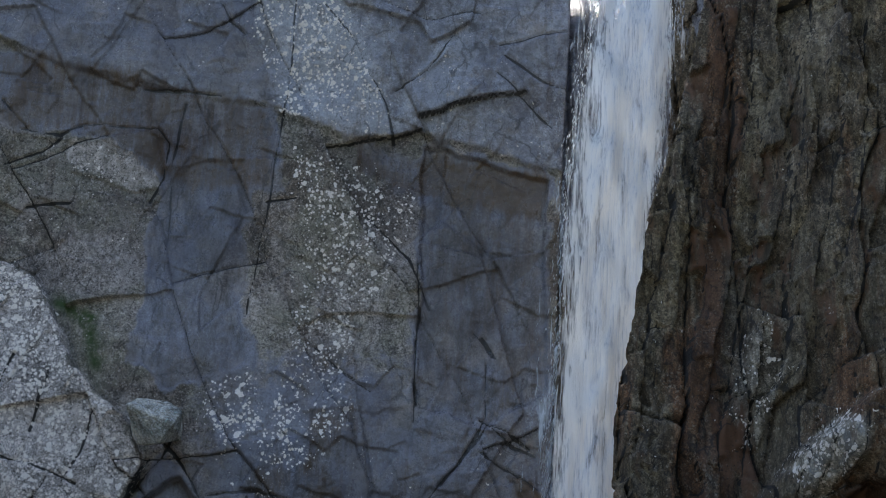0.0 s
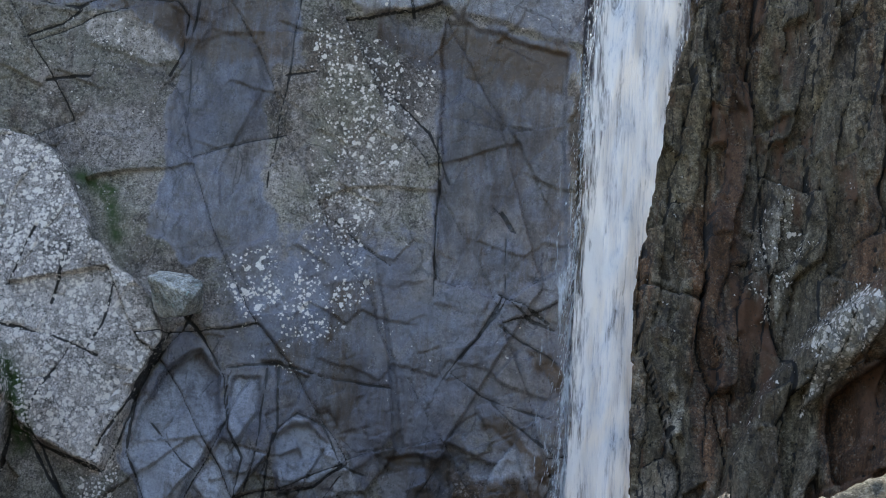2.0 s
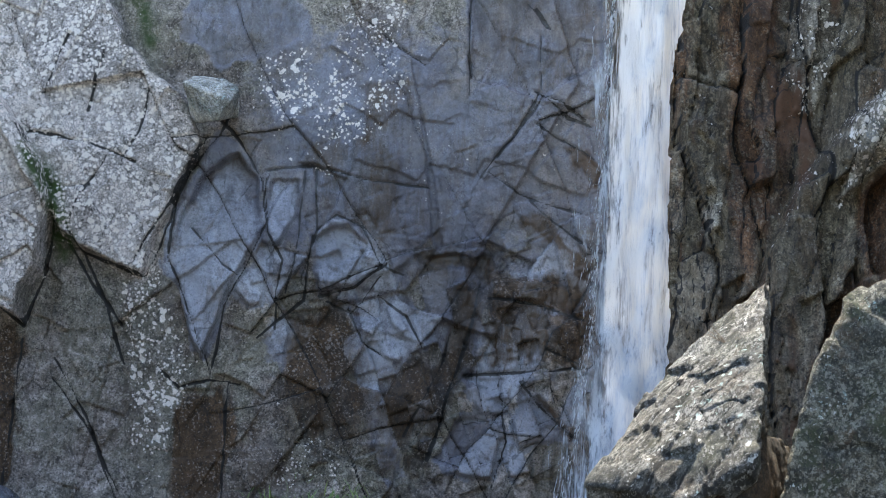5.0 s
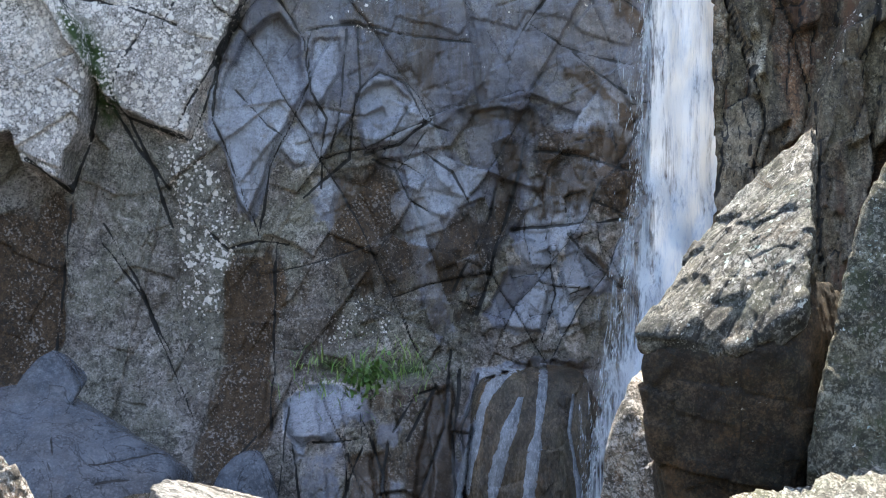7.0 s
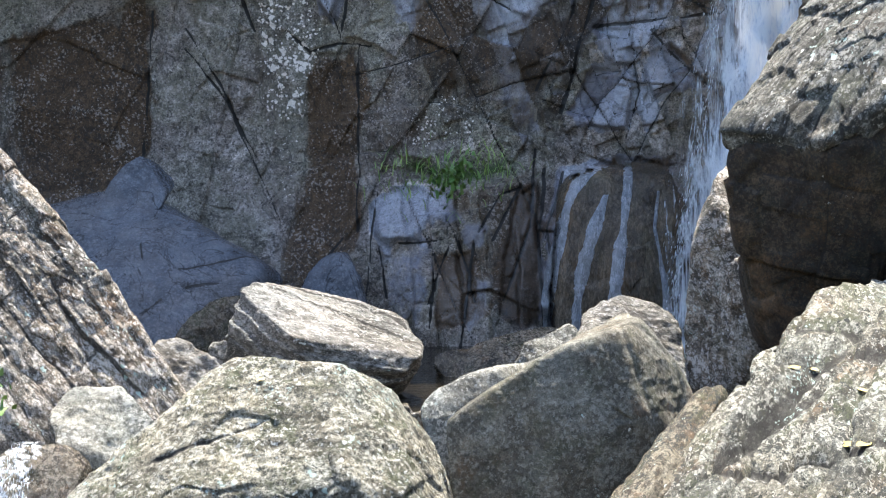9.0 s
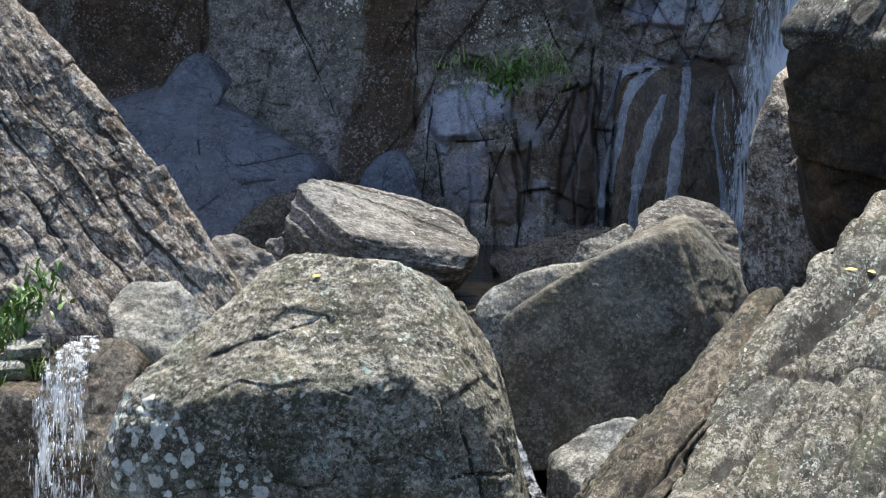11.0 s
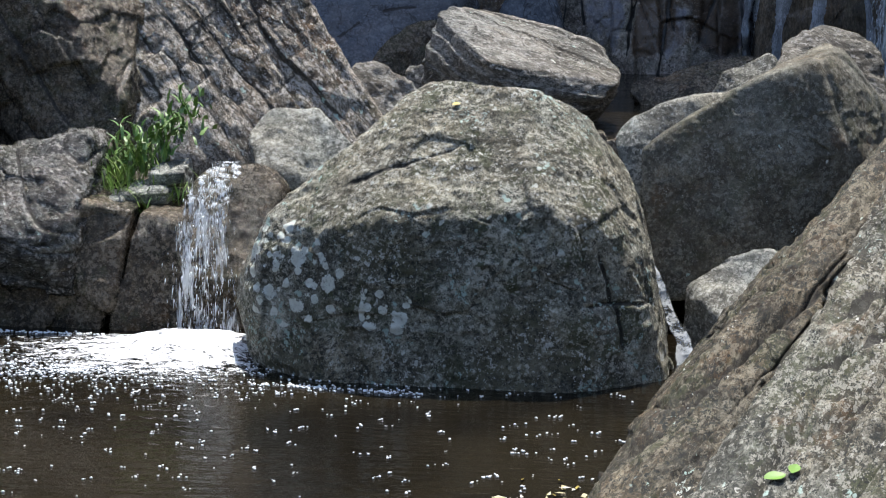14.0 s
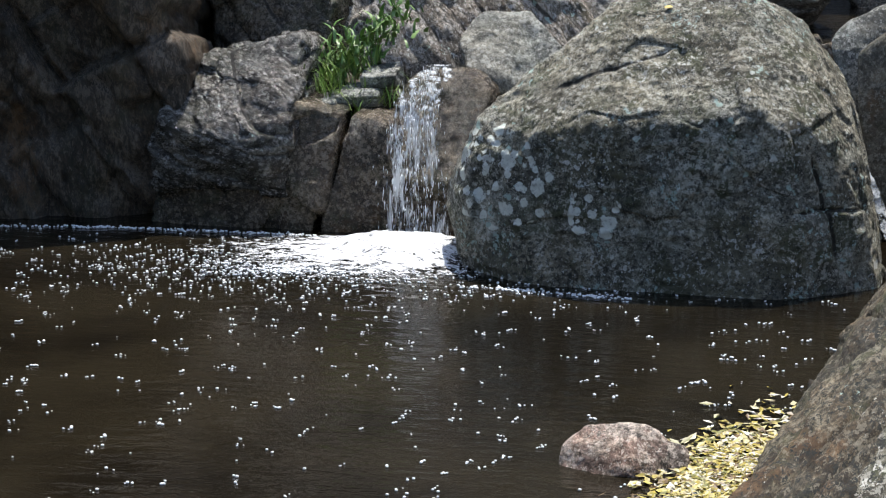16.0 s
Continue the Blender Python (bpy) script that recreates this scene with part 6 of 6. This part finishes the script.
def drops(fall, rows, count, spread, size, material, seed, inner=True):
    """Threads and clots of falling water as small spindles; rows as for a curtain."""
    r = np.random.default_rng(seed)
    rows = np.array(sorted(rows))
    z = r.uniform(rows[0, 0], rows[-1, 0], count)
    left, right, far = [np.interp(z, rows[:, 0], rows[:, k]) for k in (1, 2, 3)]
    bunch = 0.12 * np.sin(2.3 * z + 1.0) + 0.08 * np.sin(5.1 * z)
    u = 0.5 + bunch * 0.5 + spread * r.normal(0, 1, count) if inner else 0.5 + np.where(r.random(count) < 0.65, -1, 1) * (0.40 + spread * np.abs(r.normal(0, 1, count)))
    x, y = left + (right - left) * u, far - 0.02 - 0.16 * r.random(count)
    long, wide = size * np.exp(r.normal(0, 0.55, count)), 0.16 * size * np.exp(r.normal(0, 0.45, count))
    edge = np.clip(np.abs(u - 0.5) * 2 - 0.5, 0, 1)
    long, wide = long * (1 - 0.5 * np.minimum(edge, 1)), wide * (1 - 0.4 * np.minimum(edge, 1))
    ring = [(math.cos(a), math.sin(a), 0.15) for a in (0, 2.094, 4.189)]
    shape = np.array([(0, 0, -1.0)] + ring + [(0, 0, 0.8)])
    v = shape[None] * np.stack([wide, wide, long], -1)[:, None] + np.stack([x, y, z], -1)[:, None]
    v[:, :, 0] += shape[None, :, 2] * long[:, None] * (0.25 * (u - 0.5) - 0.05)[:, None] * -1
    f = np.array([(0, 2, 1), (0, 3, 2), (0, 1, 3), (4, 1, 2), (4, 2, 3), (4, 3, 1)])
    f = (f[None] + 5 * np.arange(count)[:, None, None]).reshape(-1, 3)
    ob = new("splash", mesh_of("splash", v.reshape(-1, 3) - np.array(fall.location), f, material))
    ob.parent = fall
    return tagged(ob, "white drops and threads of water", kind="stuff")


MAIN_FALL = [(11.2, 1.84, 3.0, 18.6), (10.1, 1.80, 3.0, 18.45), (9.0, 1.66, 2.9, 18.35), (8.4, 1.60, 2.85, 18.3), (6.5, 1.54, 2.75, 18.25), (5.4, 1.50, 2.7, 18.2), (4.0, 1.44, 2.7, 18.1), (2.9, 1.30, 2.6, 17.9), (1.6, 1.05, 2.4, 17.7), (.7, .95, 2.3, 17.6)]
waterfall = curtain("waterfall", MAIN_FALL, (0.0,), FALL, "tall white waterfall streaming down the cliff", 100, thick=1.0, fade=(0.46, 0.3))
drops(waterfall, [(z, a + 0.17, b - 0.17, y) for z, a, b, y in MAIN_FALL], 1800, 0.06, 0.03, DROPS, 101, inner=False)
curtain("mist", [(4.4, 1.35, 2.2, 17.95), (3.6, 1.15, 2.2, 17.8), (2.9, 0.95, 2.1, 17.6), (1.6, .85, 2.0, 17.4), (.75, .8, 2.0, 17.3)], (0.0,), MIST, "pale mist blowing off the fall's foot", 155, thick=0.5, ragged=0.5, whole=waterfall, fade=(0.6, 0.4))
SMALL_FALL = [(.88, -2.86, -2.62, 11.35), (.82, -2.89, -2.62, 11.05), (.7, -2.92, -2.62, 10.95), (.5, -2.96, -2.6, 10.88), (0, -3.02, -2.56, 10.82)]
cascade = curtain("small_cascade", SMALL_FALL, (0.0, 0.04), FALL_THIN, "small white cascade dropping over a wet rock", 120, thick=0.42, ragged=0.25)
drops(cascade, SMALL_FALL, 380, 0.2, 0.016, DROPS, 121)
curtain("side_cascade", [(.74, -.53, -.47, 11.6), (.6, -.46, -.40, 11.2), (.35, -.36, -.29, 10.95), (0, -.24, -.10, 10.5)], (0.0,), SLIP, "thin cascade slipping between two boulders", 130, thick=0.5, ragged=0.2)


def foam_patch():
    x, y = np.meshgrid(np.linspace(-4.9, -2.0, 200), np.linspace(9.4, 10.9, 140))
    p = np.stack([x.ravel(), y.ravel(), 0 * x.ravel()], -1)
    r = np.hypot((p[:, 0] + 2.7) / np.where(p[:, 0] < -2.7, 1.15, 0.55), (p[:, 1] - 10.42) / np.where(p[:, 1] < 10.42, 0.72, 0.5))
    n = fbm(p * (1, 1.8, 1), 3.0, 4, 140) * 0.5 + fbm(p * (1, 2.4, 1), 10, 3, 141) * 0.5
    n = n * np.clip(0.25 + 1.5 * r, 0, 1.6) - 2.0 * smooth(p[:, 1], 10.66, 10.78)
    p[:, 2] = 0.08 * (1.25 - r + 0.5 * n)
    p[:, 2] = np.where(p[:, 2] > 0.0, np.minimum(p[:, 2] + 0.004, 0.012 + 0.06 * np.clip(0.7 - r, 0, 1) + 0.11 * np.clip(1 - np.hypot((p[:, 0] + 2.7) / 0.42, (p[:, 1] - 10.5) / 0.38), 0, 1) ** 0.7), -0.05)
    p[:, 2] += np.where(p[:, 2] > 0, 0.012 * fbm(p, 14, 3, 142), 0)
    return tagged(new("foam", mesh_of("foam", p, grid_faces(200, 140), SPREAD_FOAM, {"dense": 0.95 - 0.95 * r})), "white foam spreading below the small cascade", "foam", kind="stuff")


foam_patch()


def scatter(name, spots, material, label, category):
    """Small flattened bubbles joined in one mesh."""
    dirs, faces = ico(1)
    v = np.concatenate([dirs * (r, r, r * 0.7) + (x, y, z) for x, y, z, r in spots])
    f = np.concatenate([faces + i * len(dirs) for i in range(len(spots))])
    return tagged(new(name, mesh_of(name, v, f, material)), label, category, kind="stuff")


rnd = np.random.default_rng(7)
spots = []
for _ in range(800):
    x, y = rnd.uniform(-5.2, 0.0), 6.2 + 4.2 * rnd.random() ** 0.8
    for _ in range(rnd.integers(1, 5)):
        spots.append((x + rnd.normal(0, .011), y + rnd.normal(0, .014), 0.004, rnd.uniform(.0035, .0085)))
for _ in range(1500):
    a, r = rnd.uniform(0, 6.28), abs(rnd.normal(0, 1))
    spots.append((-3.2 + 0.9 * r * math.cos(a), 9.95 + 0.36 * r * math.sin(a), 0.004, rnd.uniform(.0035, .009)))
for (ax, ay), (bx, by), n in (((-2.3, 9.78), (-1.4, 9.68), 160), ((-4.6, 10.72), (-3.3, 10.74), 260), ((-5.3, 10.6), (-4.5, 10.72), 90)):
    for _ in range(n):
        k = rnd.random()
        spots.append((ax + (bx - ax) * k, ay + (by - ay) * k + rnd.normal(0, .018), 0.004, rnd.uniform(.004, .010)))
scatter("bubbles", [s for s in spots if s[1] < 10.8], FOAM, "white foam bubbles drifting on the pool", "bubbles")


# ---- plants ----
def blades(name, spots, material, label, category, length, width, spread=0.7, kind=""):
    v, f = [], []
    r = np.random.default_rng(len(spots))
    for x, y, z in spots:
        a, lean, l = r.uniform(0, 6.28), r.uniform(0.2, spread), length * r.uniform(0.5, 1.2)
        dx, dy, w = math.cos(a), math.sin(a), width * r.uniform(0.6, 1.3)
        b = len(v)
        for k, s in enumerate((0.0, 0.4, 0.75, 1.0)):
            out, up = l * lean * s ** 1.6, l * (s - 0.35 * lean * s * s)
            ww = w * (1.0, 1.0, 0.7, 0.08)[k] / 2
            v += [(x + dx * out - dy * ww, y + dy * out + dx * ww, z + up), (x + dx * out + dy * ww, y + dy * out - dx * ww, z + up)]
        f += [(b + 2 * k, b + 2 * k + 1, b + 2 * k + 3, b + 2 * k + 2) for k in range(3)]
    v = np.array(v)
    base = np.array([v[:, 0].mean(), v[:, 1].mean(), v[:, 2].min()])
    ob = new(name, mesh_of(name, v - base, f, material))
    ob.location = base
    return tagged(ob, label, category, kind=kind)


def along(n, a, b, jitter, seed):
    r = np.random.default_rng(seed)
    a, b = np.array(a), np.array(b)
    return [tuple(a + (b - a) * r.random() + r.normal(0, 1, 3) * jitter) for _ in range(n)]


for k, (a, b) in enumerate((((-3.62, 11.3, .62), (-3.4, 11.35, .72)), ((-3.42, 11.4, .7), (-3.22, 11.5, .86)), ((-3.25, 11.3, .6), (-3.05, 11.3, .64)))):
    blades("grass_tuft", along(200, a, b, (.07, .06, .03), 10 + k), GRASS, "bright green grass tuft on the bank ledge", "grass", .17, .007, 1.5)
for k, (a, b) in enumerate((((-3.3, 11.5, .85), (-3.12, 11.6, 1.0)), ((-3.2, 11.6, .98), (-3.0, 11.65, 1.14)), ((-3.4, 11.45, .78), (-3.3, 11.5, .95)))):
    blades("herb_clump", along(120, a, b, (.07, .05, .07), 20 + k), HERB, "leafy green herbs on the bank rock", "plant", .08, .022, 1.6, kind="stuff")
blades("cliff_grass", along(300, (-1.15, 17.95, 2.2), (-.2, 17.95, 2.26), (.15, .05, .12), 3), GRASS, "bright green grass hanging from a cliff ledge", "grass", .17, .008, 2.2)
blades("cliff_fern", along(130, (-.75, 17.9, 2.12), (-.5, 17.9, 2.3), (.06, .05, .07), 5), HERB, "leafy green ferns on a cliff ledge", "plant", .1, .03, 2.0)


def fallen_leaves():
    r = np.random.default_rng(5)
    v, f = [], []
    for _ in range(2300):
        y = 7.2 + 0.28 * r.normal() + 0.5 * (r.random() < 0.08)
        x = -0.70 + 0.11 * r.normal() + 0.12 * (y - 7.2)
        a, l, w, t = r.uniform(0, 6.28), r.uniform(.012, .034), r.uniform(.006, .016), r.normal(0, 1.2)
        c, s, b = math.cos(a), math.sin(a), len(v)
        for p, q, h in ((-1, 0, 0), (0, -1, .2), (1, 0, .1), (0, 1, .2)):
            v.append((x + c * p * l - s * q * w, y + s * p * l + c * q * w, 0.004 + r.uniform(0, .012) + h * .005 + t * .004 * p))
        f.append((b, b + 1, b + 2, b + 3))
    v = np.array(v)
    v[:, 2] = np.maximum(v[:, 2], 0.003)
    return tagged(new("fallen_leaves", mesh_of("fallen_leaves", v, f, YELLOW, smooth_shade=False)), "yellow fallen leaves floating at the pool's edge", "leaves", kind="stuff")


fallen_leaves()


def sprig(name, base, reach, count, material, label, seed, thick=0.006):
    """A bundle of bare twigs."""
    r = np.random.default_rng(seed)
    bm = bmesh.new()
    for _ in range(count):
        a, up = r.uniform(0, 6.28), r.uniform(.1, .9)
        d = Vector((math.cos(a), math.sin(a), up)).normalized() * reach * r.uniform(.5, 1)
        m = Matrix.Translation(d / 2) @ d.to_track_quat("Z", "Y").to_matrix().to_4x4()
        bmesh.ops.create_cone(bm, segments=5, radius1=thick, radius2=thick * .3, depth=d.length, matrix=m, cap_ends=True)
    me = bpy.data.meshes.new(name)
    bm.to_mesh(me)
    bm.free()
    me.materials.append(material)
    ob = new(name, me)
    ob.location = base
    return tagged(ob, label, "twigs")


sprig("twig_bundle", (-1.82, 6.72, -0.06), .12, 34, TWIG, "bare brown twigs caught at the water's edge", 3, .006)
sprig("dry_sprig", (2.1, 13.15, 3.5), .22, 12, TWIG, "thin dry sprig growing on a ledge", 4, .003)


def single_leaf(place, turn, size, material, label):
    """One leaf, a little cupped, lying on the rock under it."""
    found, spot, _, _, _, _ = scene.ray_cast(bpy.context.evaluated_depsgraph_get(), Vector((place[0], place[1], 4.0)), Vector((0, 0, -1)))
    place = (place[0], place[1], spot.z + 0.012)
    bm = bmesh.new()
    rows = []
    for k in range(7):
        u = k / 6
        w = 0.32 * math.sin(math.pi * min(1, u * 0.96 + 0.02)) ** 0.8
        rows.append([bm.verts.new((size * (u - 0.5), size * w * v, size * (0.25 * abs(v) * w + 0.1 * (u - .5) ** 2))) for v in (-1, 0, 1)])
    for p, q in zip(rows, rows[1:]):
        for n in (0, 1):
            bm.faces.new((p[n], q[n], q[n + 1], p[n + 1]))
    me = bpy.data.meshes.new("leaf")
    bm.to_mesh(me)
    bm.free()
    me.materials.append(material)
    ob = new("leaf", me)
    ob.matrix_world = pose(*place, 14, 4, 0) @ pose(0, 0, 0, 0, 0, turn)
    return tagged(ob, label, "leaf")


bpy.context.view_layer.update()
FRESH = plain("fresh_leaf", (0.16, 0.30, 0.05), 0.45, 0.3, 30)
DRY = plain("dry_leaf", (0.55, 0.42, 0.10), 0.6, 0.3, 30)
single_leaf((.22, 7.43, .325), 30, .09, FRESH, "fresh green leaf lying on the bank slab")
single_leaf((.29, 7.46, .325), 75, .07, FRESH, "fresh green leaf lying on the bank slab")
for x, y, turn, size in ((1.36, 10.63, 20, .07), (1.58, 10.67, 80, .08), (1.61, 10.05, 140, .06), (1.51, 9.38, 35, .09), (1.46, 9.52, 60, .08), (1.47, 10.73, 150, .06)):
    single_leaf((x, y, 1.4), turn, size, DRY, "yellow leaf lying on the bank slab")
single_leaf((-1.336, 10.41, 1.31), 40, .05, DRY, "orange leaf lying on the huge boulder")
